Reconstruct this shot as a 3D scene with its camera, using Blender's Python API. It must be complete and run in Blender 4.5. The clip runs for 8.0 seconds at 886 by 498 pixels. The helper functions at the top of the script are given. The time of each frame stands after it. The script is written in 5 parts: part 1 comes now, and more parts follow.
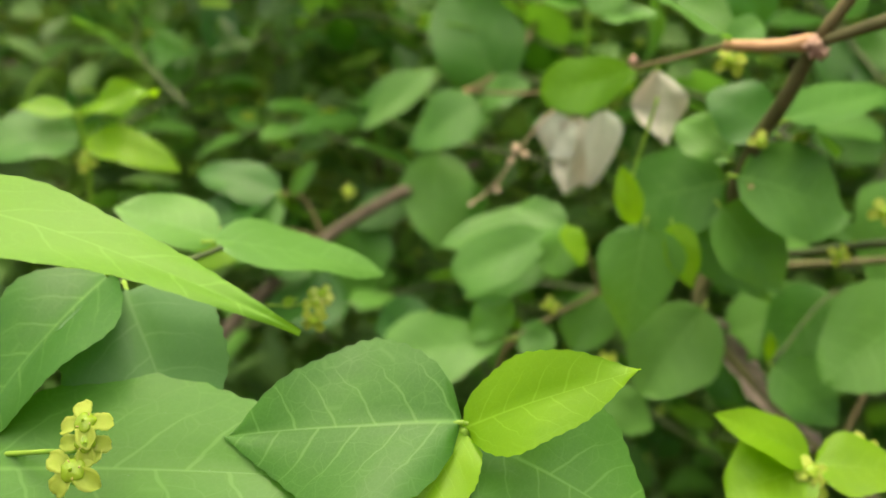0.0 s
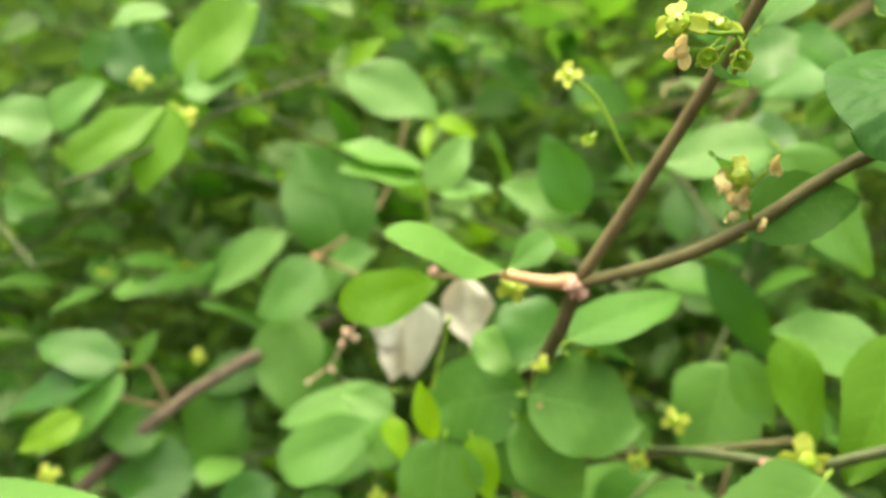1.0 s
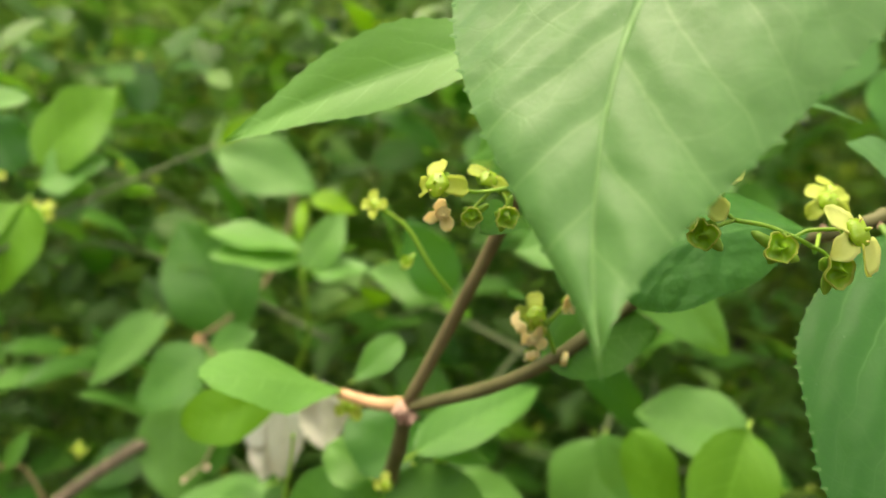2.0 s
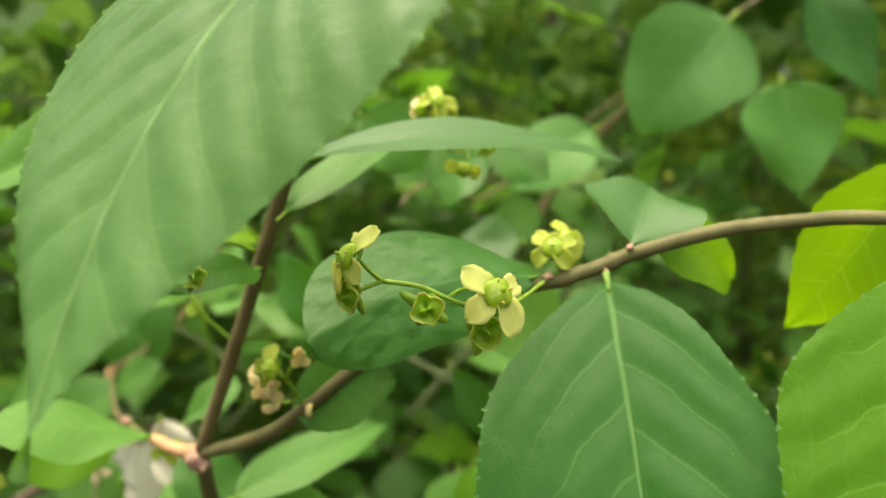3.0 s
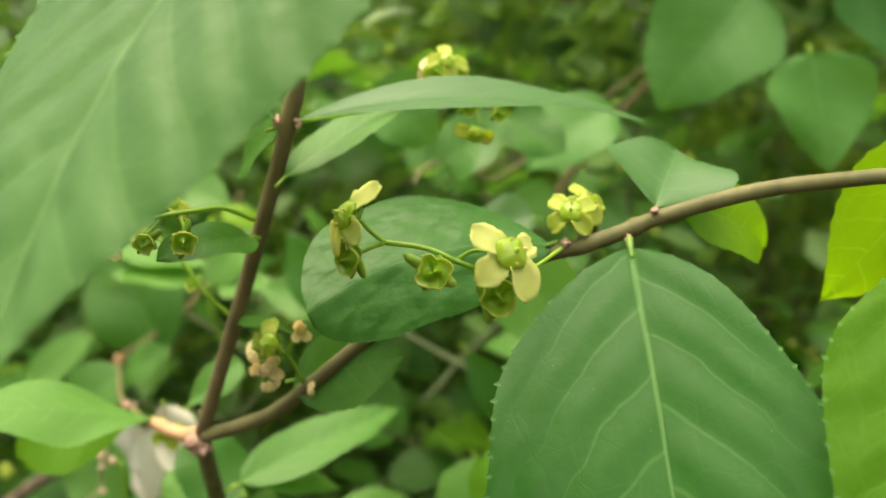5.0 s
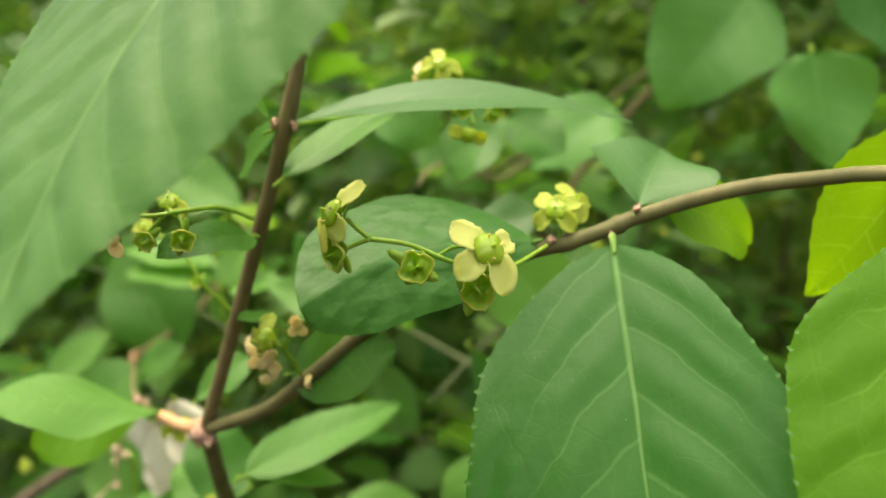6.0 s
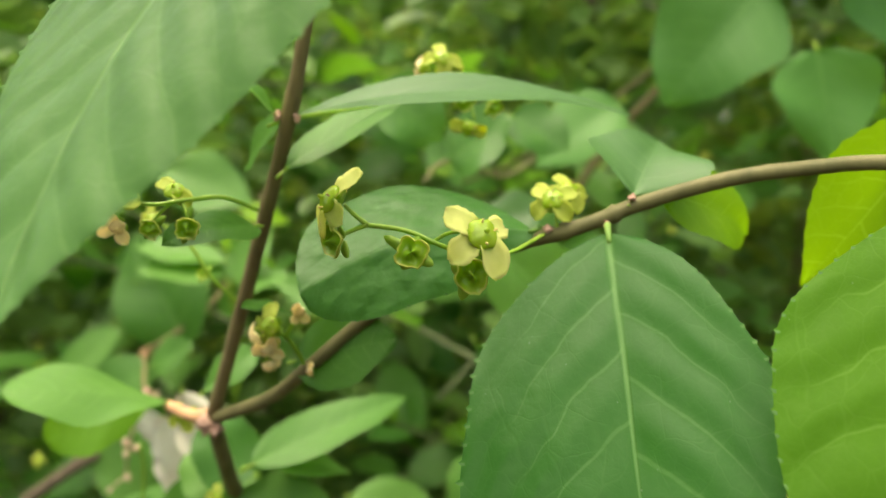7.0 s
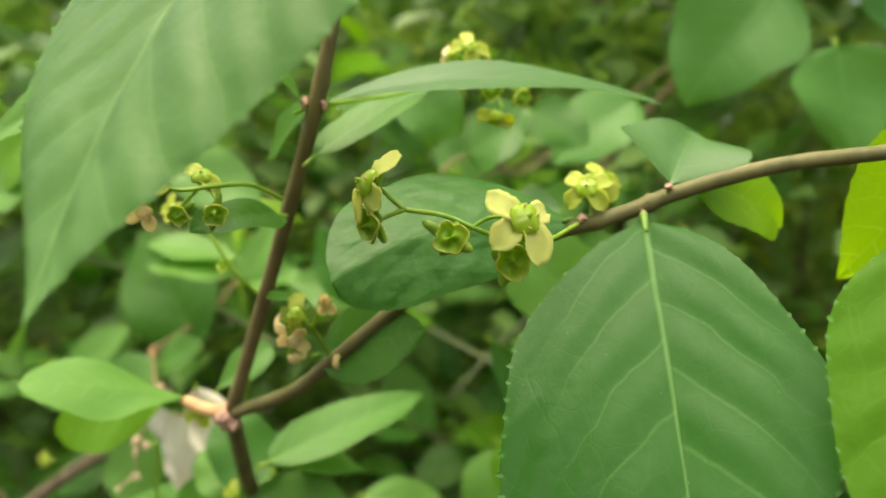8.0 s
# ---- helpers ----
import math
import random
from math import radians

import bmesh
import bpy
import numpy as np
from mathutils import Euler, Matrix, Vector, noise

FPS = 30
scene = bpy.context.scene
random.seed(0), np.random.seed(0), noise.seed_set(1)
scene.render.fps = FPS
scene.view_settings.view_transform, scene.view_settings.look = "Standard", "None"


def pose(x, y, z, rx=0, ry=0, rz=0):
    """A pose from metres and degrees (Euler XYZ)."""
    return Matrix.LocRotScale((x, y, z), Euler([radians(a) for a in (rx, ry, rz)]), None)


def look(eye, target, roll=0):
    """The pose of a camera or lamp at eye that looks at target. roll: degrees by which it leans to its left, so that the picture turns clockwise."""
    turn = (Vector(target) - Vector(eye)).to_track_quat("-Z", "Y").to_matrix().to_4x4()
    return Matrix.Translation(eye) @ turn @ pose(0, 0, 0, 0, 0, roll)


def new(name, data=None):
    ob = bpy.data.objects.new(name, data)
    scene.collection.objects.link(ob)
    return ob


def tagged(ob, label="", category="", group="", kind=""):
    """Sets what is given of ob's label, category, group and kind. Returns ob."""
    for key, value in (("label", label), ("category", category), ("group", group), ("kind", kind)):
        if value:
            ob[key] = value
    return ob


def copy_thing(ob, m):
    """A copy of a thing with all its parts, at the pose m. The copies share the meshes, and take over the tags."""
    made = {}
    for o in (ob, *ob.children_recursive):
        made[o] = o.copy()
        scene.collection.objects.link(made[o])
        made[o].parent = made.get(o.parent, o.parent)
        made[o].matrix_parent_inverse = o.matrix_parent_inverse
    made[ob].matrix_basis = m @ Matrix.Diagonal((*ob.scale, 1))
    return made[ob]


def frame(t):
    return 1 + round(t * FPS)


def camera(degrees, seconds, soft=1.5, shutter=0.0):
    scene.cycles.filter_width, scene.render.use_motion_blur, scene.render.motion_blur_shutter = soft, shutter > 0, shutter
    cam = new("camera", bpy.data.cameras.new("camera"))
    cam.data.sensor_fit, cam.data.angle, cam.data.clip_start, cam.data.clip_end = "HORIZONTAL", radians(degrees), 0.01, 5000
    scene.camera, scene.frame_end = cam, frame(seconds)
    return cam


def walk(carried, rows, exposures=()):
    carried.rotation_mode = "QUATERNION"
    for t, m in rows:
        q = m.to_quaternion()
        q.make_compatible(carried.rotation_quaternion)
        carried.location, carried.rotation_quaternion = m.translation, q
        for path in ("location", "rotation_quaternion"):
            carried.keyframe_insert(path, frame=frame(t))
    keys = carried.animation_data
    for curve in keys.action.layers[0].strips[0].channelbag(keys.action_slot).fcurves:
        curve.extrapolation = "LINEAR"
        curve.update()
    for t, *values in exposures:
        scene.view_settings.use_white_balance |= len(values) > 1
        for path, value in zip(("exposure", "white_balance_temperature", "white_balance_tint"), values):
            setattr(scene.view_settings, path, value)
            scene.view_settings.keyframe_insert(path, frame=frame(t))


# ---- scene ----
# Camera and walk.
cam = camera(57.0, 8.0, 1.6)
PATH = [
    (0, (0.05200, 0.07711, 1.02716), (0.03509, 0.27216, 0.98632), 3.15),
    (0.5, (0.06536, 0.07845, 1.03949), (0.05571, 0.27557, 1.00709), 2.56),
    (1, (0.07579, 0.08250, 1.05323), (0.07323, 0.28138, 1.03223), 2.88),
    (1.2, (0.07926, 0.08387, 1.05639), (0.08000, 0.28296, 1.03739), 2.70),
    (2.3, (0.10559, 0.08963, 1.07204), (0.11466, 0.28873, 1.05534), -0.27),
    (2.5, (0.11420, 0.09131, 1.07195), (0.11987, 0.29056, 1.05563), -0.04),
    (3, (0.13322, 0.08772, 1.07504), (0.13316, 0.28716, 1.06004), -1.38),
    (3.5, (0.13208, 0.08843, 1.07409), (0.13129, 0.28787, 1.05916), -1.90),
    (4, (0.13283, 0.09181, 1.07325), (0.13050, 0.29119, 1.05766), -2.12),
    (4.5, (0.13267, 0.09502, 1.07198), (0.13044, 0.29432, 1.05535), -1.79),
    (6, (0.13730, 0.09097, 1.07110), (0.12844, 0.29013, 1.05515), -1.94),
    (6.5, (0.13683, 0.09045, 1.07056), (0.12751, 0.28959, 1.05451), -1.87),
    (7, (0.13899, 0.08908, 1.06958), (0.12698, 0.28815, 1.05450), -1.96),
    (7.5, (0.13795, 0.08899, 1.06862), (0.12509, 0.28810, 1.05485), -1.88),
    (8, (0.13513, 0.09069, 1.06785), (0.12342, 0.28985, 1.05382), -1.70),
]
walk(cam, [(t, look(eye, target, roll)) for t, eye, target, roll in PATH], [(0.0, 1.38, 7200, 9), (0.5, 2.02, 7200, 11), (1.2, 2.00, 7200, 11), (2.3, 1.48, 7300, 10), (8.0, 1.48, 7300, 10)])
cam.data.dof.use_dof = True
cam.data.dof.focus_distance = 0.076
cam.data.dof.aperture_fstop = 24.0

# World: bright overcast sky with a broad, soft sun.
world = bpy.data.worlds.new("world")
scene.world = world
world.use_nodes = True
wn, wl = world.node_tree.nodes, world.node_tree.links
wn.clear()
sky = wn.new("ShaderNodeTexSky")
sky.sky_type = "NISHITA"
sky.sun_disc = False
sky.sun_elevation = radians(78)
sky.sun_rotation = radians(-75)
sky.air_density, sky.dust_density, sky.ozone_density = 0.6, 8.0, 0.4
wbg = wn.new("ShaderNodeBackground")
wbg.inputs["Strength"].default_value = 0.15
wout = wn.new("ShaderNodeOutputWorld")
wl.new(sky.outputs[0], wbg.inputs[0])
wl.new(wbg.outputs[0], wout.inputs[0])
sun_data = bpy.data.lights.new("sun", "SUN")
sun_data.energy, sun_data.angle, sun_data.color = 1.5, radians(70), (1.0, 0.95, 0.86)
sun = new("sun", sun_data)
# The sun stands high behind thin cloud, a little behind the walker.
sun.matrix_world = look((0.25, -0.75, 3.0), (0.1, 0.2, 1.0))


# ---------------------------------------------------------------- materials
def nodes_of(mat):
    mat.use_nodes = True
    nt = mat.node_tree
    nt.nodes.clear()
    return nt


class Graph:
    """Small helper to write shader maths in lines."""

    def __init__(self, name):
        self.mat = bpy.data.materials.new(name)
        self.nt = nodes_of(self.mat)

    def node(self, kind, feature="", operation="", clamp=False):
        n = self.nt.nodes.new(kind)
        if feature:
            n.feature = feature
        if operation:
            n.operation = operation
        if clamp:
            n.use_clamp = True
        return n

    def put(self, sock, v):
        if isinstance(v, bpy.types.NodeSocket):
            self.nt.links.new(v, sock)
        elif isinstance(v, tuple) and len(v) == 3 and sock.type == "RGBA":
            sock.default_value = (*v, 1)
        else:
            sock.default_value = v

    def m(self, op, a, b=0.0, c=0.0, clamp=False):
        n = self.node("ShaderNodeMath", operation=op, clamp=clamp)
        for s, v in zip(n.inputs, (a, b, c)):
            self.put(s, v)
        return n.outputs[0]

    def ramp(self, x, lo, hi, a=0.0, b=1.0):
        n = self.node("ShaderNodeMapRange")
        n.interpolation_type = "SMOOTHSTEP"
        for k, v in zip(("Value", "From Min", "From Max", "To Min", "To Max"), (x, lo, hi, a, b)):
            self.put(n.inputs[k], v)
        return n.outputs[0]

    def mix(self, f, a, b):
        n = self.node("ShaderNodeMix")
        n.data_type = "RGBA"
        self.put(n.inputs["Factor"], f)
        self.put(n.inputs[6], a)
        self.put(n.inputs[7], b)
        return n.outputs[2]

    def noise(self, vec, scale, detail=3.0, rough=0.55):
        n = self.node("ShaderNodeTexNoise")
        if vec is not None:
            self.put(n.inputs["Vector"], vec)
        n.inputs["Scale"].default_value = scale
        n.inputs["Detail"].default_value = detail
        n.inputs["Roughness"].default_value = rough
        return n.outputs[0]

    def bump(self, h, strength, distance, normal=None):
        n = self.node("ShaderNodeBump")
        n.inputs["Strength"].default_value = strength
        n.inputs["Distance"].default_value = distance
        self.put(n.inputs["Height"], h)
        if normal is not None:
            self.put(n.inputs["Normal"], normal)
        return n.outputs[0]

    def finish(self, color, rough, normal=None, spec=0.4, translucent=None, amount=0.0, sheen=0.0):
        p = self.node("ShaderNodeBsdfPrincipled")
        self.put(p.inputs["Base Color"], color)
        self.put(p.inputs["Roughness"], rough)
        self.put(p.inputs["Specular IOR Level"], spec)
        if normal is not None:
            self.put(p.inputs["Normal"], normal)
        out = self.node("ShaderNodeOutputMaterial")
        last = p.outputs[0]
        if translucent is not None:
            t = self.node("ShaderNodeBsdfTranslucent")
            self.put(t.inputs[0], translucent)
            mx = self.node("ShaderNodeMixShader")
            self.put(mx.inputs[0], amount)
            self.nt.links.new(last, mx.inputs[1])
            self.nt.links.new(t.outputs[0], mx.inputs[2])
            last = mx.outputs[0]
        self.nt.links.new(last, out.inputs[0])
        return self.mat


def leaf_material(name, dark, light, through_color, amount, vein=0.5, rough=0.42, pairs=6.0, island=False, mottled=0.3, relief=0.06, spec=0.25, pucker=0.0, rib_tone=None, side_tone=0.8, net_tone=0.36, swell=1.0, rise=(0.35, 0.5)):
    """Broad leaf: midrib, curved side veins, a fine net between them, blotches, gloss; light passes through."""
    g = Graph(name)
    uv = g.node("ShaderNodeTexCoord").outputs["UV"]
    sep = g.node("ShaderNodeSeparateXYZ")
    g.put(sep.inputs[0], uv)
    wob = g.noise(uv, 5.0, 2.0)
    ux = g.m("SUBTRACT", sep.outputs[0], 0.5)
    ux = g.m("ADD", ux, g.m("MULTIPLY", g.m("SUBTRACT", g.noise(uv, 2.0, 1.0), 0.5), 0.018))
    v = sep.outputs[1]
    ax = g.m("ABSOLUTE", ux)
    rib_w = g.m("MAXIMUM", g.m("MULTIPLY_ADD", v, -0.024, 0.022), 0.005)
    rib = g.ramp(g.m("DIVIDE", ax, rib_w), 0.15, 1.1, 1.0, 0.0)
    side = g.m("MULTIPLY", g.m("GREATER_THAN", ux, 0.0), 0.43)
    along = g.m("SUBTRACT", v, g.m("ADD", g.m("MULTIPLY", ax, rise[0]), g.m("MULTIPLY", g.m("MULTIPLY", ax, ax), rise[1])))
    stray = g.m("MULTIPLY_ADD", ax, 0.22, 0.05)
    along = g.m("ADD", along, g.m("MULTIPLY", g.m("SUBTRACT", wob, 0.5), stray))
    s = g.m("FRACT", g.m("ADD", g.m("MULTIPLY_ADD", along, pairs, side), 20.0))
    dist = g.m("ABSOLUTE", g.m("SUBTRACT", s, 0.5))
    vein_w = g.m("MULTIPLY_ADD", ax, -0.05, 0.042)
    line = g.ramp(g.m("DIVIDE", dist, vein_w), 0.35, 1.3, 1.0, 0.0)
    vor = g.node("ShaderNodeTexVoronoi", feature="DISTANCE_TO_EDGE")
    warp = g.node("ShaderNodeVectorMath", operation="MULTIPLY")
    wv = g.node("ShaderNodeTexNoise")
    wv.inputs["Scale"].default_value = 6.0
    g.put(wv.inputs["Vector"], uv)
    wadd = g.node("ShaderNodeVectorMath", operation="MULTIPLY_ADD")
    g.put(wadd.inputs[0], wv.outputs[1])
    wadd.inputs[1].default_value = (0.09, 0.09, 0.0)
    g.put(wadd.inputs[2], uv)
    g.put(warp.inputs[0], wadd.outputs[0])
    warp.inputs[1].default_value = (1.0, 1.45, 1.0)
    g.put(vor.inputs["Vector"], warp.outputs[0])
    vor.inputs["Scale"].default_value = 8.0
    net = g.m("MULTIPLY", g.ramp(vor.outputs["Distance"], 0.0, 0.035, 1.0, 0.0), g.ramp(g.m("ADD", g.noise(uv, 9.0, 2.0), ax), 0.45, 0.65))
    vor2 = g.node("ShaderNodeTexVoronoi", feature="DISTANCE_TO_EDGE")
    g.put(vor2.inputs["Vector"], warp.outputs[0])
    vor2.inputs["Scale"].default_value = 34.0
    fine = g.ramp(vor2.outputs["Distance"], 0.0, 0.12, 1.0, 0.0)
    rnd = g.node("ShaderNodeNewGeometry").outputs["Random Per Island"] if island else g.node("ShaderNodeObjectInfo").outputs["Random"]
    blotch = g.noise(uv, 3.2, 4.0, 0.6)
    grain = g.noise(uv, 60.0, 3.0, 0.6)
    tone = g.m("ADD", g.m("MULTIPLY", rnd, 0.75), g.m("MULTIPLY", g.m("SUBTRACT", blotch, 0.5), mottled * 2), clamp=True)
    base = g.mix(tone, dark, light)
    base = g.mix(g.m("MULTIPLY", g.ramp(grain, 0.45, 0.75), 0.12), base, light)
    pale = tuple(min(1.0, c * 1.5 + 0.07 * k) for c, k in zip(light, (0.9, 1.0, 0.5)))
    small = g.m("MAXIMUM", g.m("MULTIPLY", g.m("MULTIPLY", line, side_tone), g.ramp(ax, 0.22, 0.42, 1.0, 0.25)), g.m("MAXIMUM", g.m("MULTIPLY", net, net_tone), g.m("MULTIPLY", fine, net_tone * 0.4)))
    veins = g.m("MAXIMUM", rib, small)
    color = g.mix(g.m("MULTIPLY", small, vein), base, pale)
    color = g.mix(g.m("MULTIPLY", rib, vein if rib_tone is None else rib_tone), color, pale if rib_tone is None else tuple(min(1.0, c * 1.6 + 0.08 * k) for c, k in zip(light, (1.3, 1.5, 0.8))))
    # pale specks of dust and pollen
    vor3 = g.node("ShaderNodeTexVoronoi", feature="F1")
    g.put(vor3.inputs["Vector"], uv)
    vor3.inputs["Scale"].default_value = 26.0
    speck = g.m("MULTIPLY", g.ramp(vor3.outputs["Distance"], 0.03, 0.09, 1.0, 0.0), g.ramp(g.noise(uv, 7.0, 2.0), 0.55, 0.7))
    color = g.mix(g.m("MULTIPLY", speck, 0.3), color, (0.5, 0.55, 0.42))
    quilt = g.ramp(dist, 0.0, 0.5, 0.0, 1.0)
    h = g.m("ADD", g.m("MULTIPLY", quilt, 0.8), g.m("ADD", g.m("MULTIPLY", g.m("SUBTRACT", 1.0, g.m("MAXIMUM", net, g.m("MULTIPLY", fine, 0.4))), 0.06), g.m("MULTIPLY", grain, 0.08)))
    h = g.m("SUBTRACT", h, g.m("MULTIPLY", rib, 0.5))
    normal = g.bump(h, relief, 0.0004 * swell)
    if pucker:
        lumps = g.m("ADD", g.noise(uv, 8.0, 1.5, 0.45), g.m("MULTIPLY", g.noise(uv, 34.0, 2.0, 0.5), 0.10))
        normal = g.bump(lumps, pucker, 0.0022, normal)
    ro = g.m("ADD", rough, g.m("MULTIPLY", g.m("SUBTRACT", blotch, 0.5), 0.18))
    back = g.mix(g.m("MULTIPLY", veins, 0.35), g.mix(tone, tuple(c * 0.8 for c in through_color), through_color), pale)
    return g.finish(color, ro, normal, spec, back, amount)


def plain_material(name, a, b, scale, rough=0.6, bump=0.3, depth=0.0004, spec=0.3, translucent=None, amount=0.0, stretch=(1, 1, 1), detail=4.0):
    g = Graph(name)
    co = g.node("ShaderNodeTexCoord").outputs["Object"]
    mp = g.node("ShaderNodeVectorMath", operation="MULTIPLY")
    g.put(mp.inputs[0], co)
    mp.inputs[1].default_value = stretch
    n1 = g.noise(mp.outputs[0], scale, detail, 0.6)
    n2 = g.noise(mp.outputs[0], scale * 7, 3.0, 0.6)
    rnd = g.node("ShaderNodeObjectInfo").outputs["Random"]
    f = g.m("ADD", g.m("MULTIPLY", g.ramp(n1, 0.32, 0.68), 0.65), g.m("ADD", g.m("MULTIPLY", n2, 0.2), g.m("MULTIPLY", rnd, 0.2)), clamp=True)
    col = g.mix(f, a, b)
    normal = g.bump(g.m("ADD", n1, g.m("MULTIPLY", n2, 0.5)), bump, depth)
    return g.finish(col, rough, normal, spec, translucent, amount)


GREEN = leaf_material("leaf_green", (0.032, 0.120, 0.013), (0.076, 0.215, 0.028), (0.15, 0.40, 0.030), 0.40)
# The hero leaf's lack of sky light is put into this darker green.
HERO = leaf_material("leaf_hero_shaded", (0.014, 0.080, 0.008), (0.021, 0.104, 0.011), (0.062, 0.26, 0.004), 0.30, vein=0.42, rough=0.42, pairs=6.2, mottled=0.12, relief=0.45, spec=0.13, pucker=0.14, rib_tone=0.5, side_tone=0.8, net_tone=0.17, rise=(0.5, 0.75))
MATTE = leaf_material("leaf_leathery", (0.036, 0.134, 0.020), (0.052, 0.176, 0.028), (0.11, 0.34, 0.010), 0.34, vein=0.25, rough=0.42, relief=0.3, spec=0.22, pucker=0.32, mottled=0.12, side_tone=0.3, net_tone=0.6)
LUSH = leaf_material("leaf_lush", (0.040, 0.128, 0.004), (0.054, 0.158, 0.006), (0.10, 0.31, 0.003), 0.38, vein=0.42, rough=0.45, pairs=6.0, mottled=0.14, relief=0.6, spec=0.07, pucker=0.18, rib_tone=0.7, side_tone=0.8, net_tone=0.3)
# Paler, bluer base: part of the near leaf's sky sheen is painted in.
SILK = leaf_material("leaf_near_sheen", (0.062, 0.164, 0.036), (0.086, 0.205, 0.045), (0.14, 0.37, 0.02), 0.36, vein=0.26, rough=0.38, pairs=6.6, mottled=0.15, relief=0.75, spec=0.22, pucker=0.3, rib_tone=0.35, swell=0.8, rise=(1.0, 0.3))
SMOOTH = leaf_material("leaf_smooth", (0.050, 0.140, 0.036), (0.078, 0.190, 0.050), (0.12, 0.32, 0.03), 0.36, vein=0.3, rough=0.42, pairs=5.0, relief=0.1, spec=0.3)
PALE = leaf_material("leaf_pale", (0.070, 0.200, 0.032), (0.125, 0.290, 0.052), (0.18, 0.46, 0.02), 0.40, vein=0.3, rough=0.45, spec=0.25)
DEEP = leaf_material("leaf_deep", (0.024, 0.098, 0.013), (0.048, 0.160, 0.020), (0.095, 0.33, 0.010), 0.34, vein=0.3, rough=0.4)
LIME = leaf_material("leaf_lime", (0.085, 0.235, 0.012), (0.135, 0.31, 0.020), (0.19, 0.45, 0.010), 0.40, vein=0.3, rough=0.45)
# Yellow-green of young leaves; on backlit leaves the colour carries the transmitted light.
YOUNG_BACKLIT = leaf_material("leaf_young_backlit", (0.135, 0.31, 0.008), (0.21, 0.42, 0.012), (0.32, 0.62, 0.008), 0.55, vein=0.3, rough=0.4)
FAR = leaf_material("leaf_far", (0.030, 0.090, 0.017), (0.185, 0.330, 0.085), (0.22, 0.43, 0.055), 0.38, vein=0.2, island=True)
# Lit copy of FAR: sunlight on the distant leaves is put into the colour.
FAR_LIT = leaf_material("leaf_far_sunlit", (0.065, 0.145, 0.024), (0.330, 0.470, 0.110), (0.36, 0.54, 0.06), 0.42, vein=0.2, island=True)
DRY = plain_material("dry_leaf", (0.31, 0.32, 0.22), (0.56, 0.57, 0.44), 110, 0.75, 0.9, 0.0012, 0.2, (0.66, 0.60, 0.43), 0.25)
SILVER = plain_material("withered_leaf_underside", (0.32, 0.38, 0.26), (0.54, 0.58, 0.47), 120, 0.6, 0.9, 0.0010, 0.3, (0.6, 0.6, 0.45), 0.25)
TWIG = plain_material("twig_bark", (0.094, 0.080, 0.032), (0.204, 0.175, 0.076), 170, 0.65, 0.5, 0.0003, 0.2, stretch=(1, 1, 0.35))
OLIVE = plain_material("olive_twig_bark", (0.070, 0.078, 0.026), (0.158, 0.152, 0.060), 170, 0.6, 0.4, 0.0003, 0.2, stretch=(1, 1, 0.35))
SHOOT = plain_material("green_shoot_bark", (0.034, 0.058, 0.016), (0.090, 0.124, 0.040), 170, 0.6, 0.4, 0.0003, 0.3, stretch=(1, 1, 0.35))
CORK = plain_material("corky_bark", (0.10, 0.085, 0.06), (0.34, 0.29, 0.22), 230, 0.85, 0.9, 0.0008, 0.2)
BARK = plain_material("dark_bark", (0.048, 0.040, 0.024), (0.160, 0.136, 0.088), 240, 0.85, 0.9, 0.0008, 0.08, stretch=(1, 1, 0.4))
HUSK = plain_material("dry_husk", (0.36, 0.27, 0.15), (0.66, 0.53, 0.36), 500, 0.8, 0.8, 0.0005, 0.2)
TAN = plain_material("tan_dead_wood", (0.32, 0.18, 0.075), (0.52, 0.32, 0.16), 200, 0.6, 0.4, 0.0003, 0.3)
NODE = plain_material("node_scar", (0.24, 0.14, 0.085), (0.60, 0.40, 0.29), 420, 0.8, 0.9, 0.0006, 0.2)
STALK = plain_material("green_stalk", (0.17, 0.33, 0.030), (0.32, 0.50, 0.06), 260, 0.45, 0.3, 0.0002, 0.4, (0.3, 0.6, 0.03), 0.3)
LEAF_STALK = plain_material("pale_leaf_stalk", (0.09, 0.21, 0.030), (0.17, 0.31, 0.055), 260, 0.5, 0.3, 0.0002, 0.3, (0.2, 0.45, 0.03), 0.25)
MARGIN = plain_material("leaf_tooth", (0.045, 0.130, 0.026), (0.085, 0.185, 0.050), 400, 0.7, 0.2, 0.0001, 0.05)
BROAD = leaf_material("leaf_broad", (0.050, 0.165, 0.026), (0.074, 0.215, 0.036), (0.13, 0.38, 0.02), 0.36, vein=0.3, rough=0.45, spec=0.2)
PETAL = plain_material("petal_cream", (0.60, 0.68, 0.20), (0.77, 0.80, 0.33), 600, 0.6, 0.25, 0.0002, 0.2, (0.88, 0.90, 0.34), 0.5)
PETAL_YELLOW = plain_material("petal_yellow", (0.36, 0.47, 0.06), (0.56, 0.63, 0.14), 500, 0.5, 0.4, 0.0002, 0.3, (0.7, 0.78, 0.12), 0.5)
PETAL_OLD = plain_material("petal_withered", (0.84, 0.74, 0.34), (0.94, 0.88, 0.58), 400, 0.7, 0.6, 0.0003, 0.2, (0.95, 0.84, 0.52), 0.5)
DISC = plain_material("flower_disc", (0.26, 0.42, 0.02), (0.42, 0.60, 0.06), 420, 0.22, 0.35, 0.0003, 0.55, (0.5, 0.7, 0.03), 0.4)
CUP = plain_material("flower_cup", (0.16, 0.34, 0.015), (0.40, 0.60, 0.05), 420, 0.3, 0.3, 0.0002, 0.5, (0.4, 0.7, 0.02), 0.45)
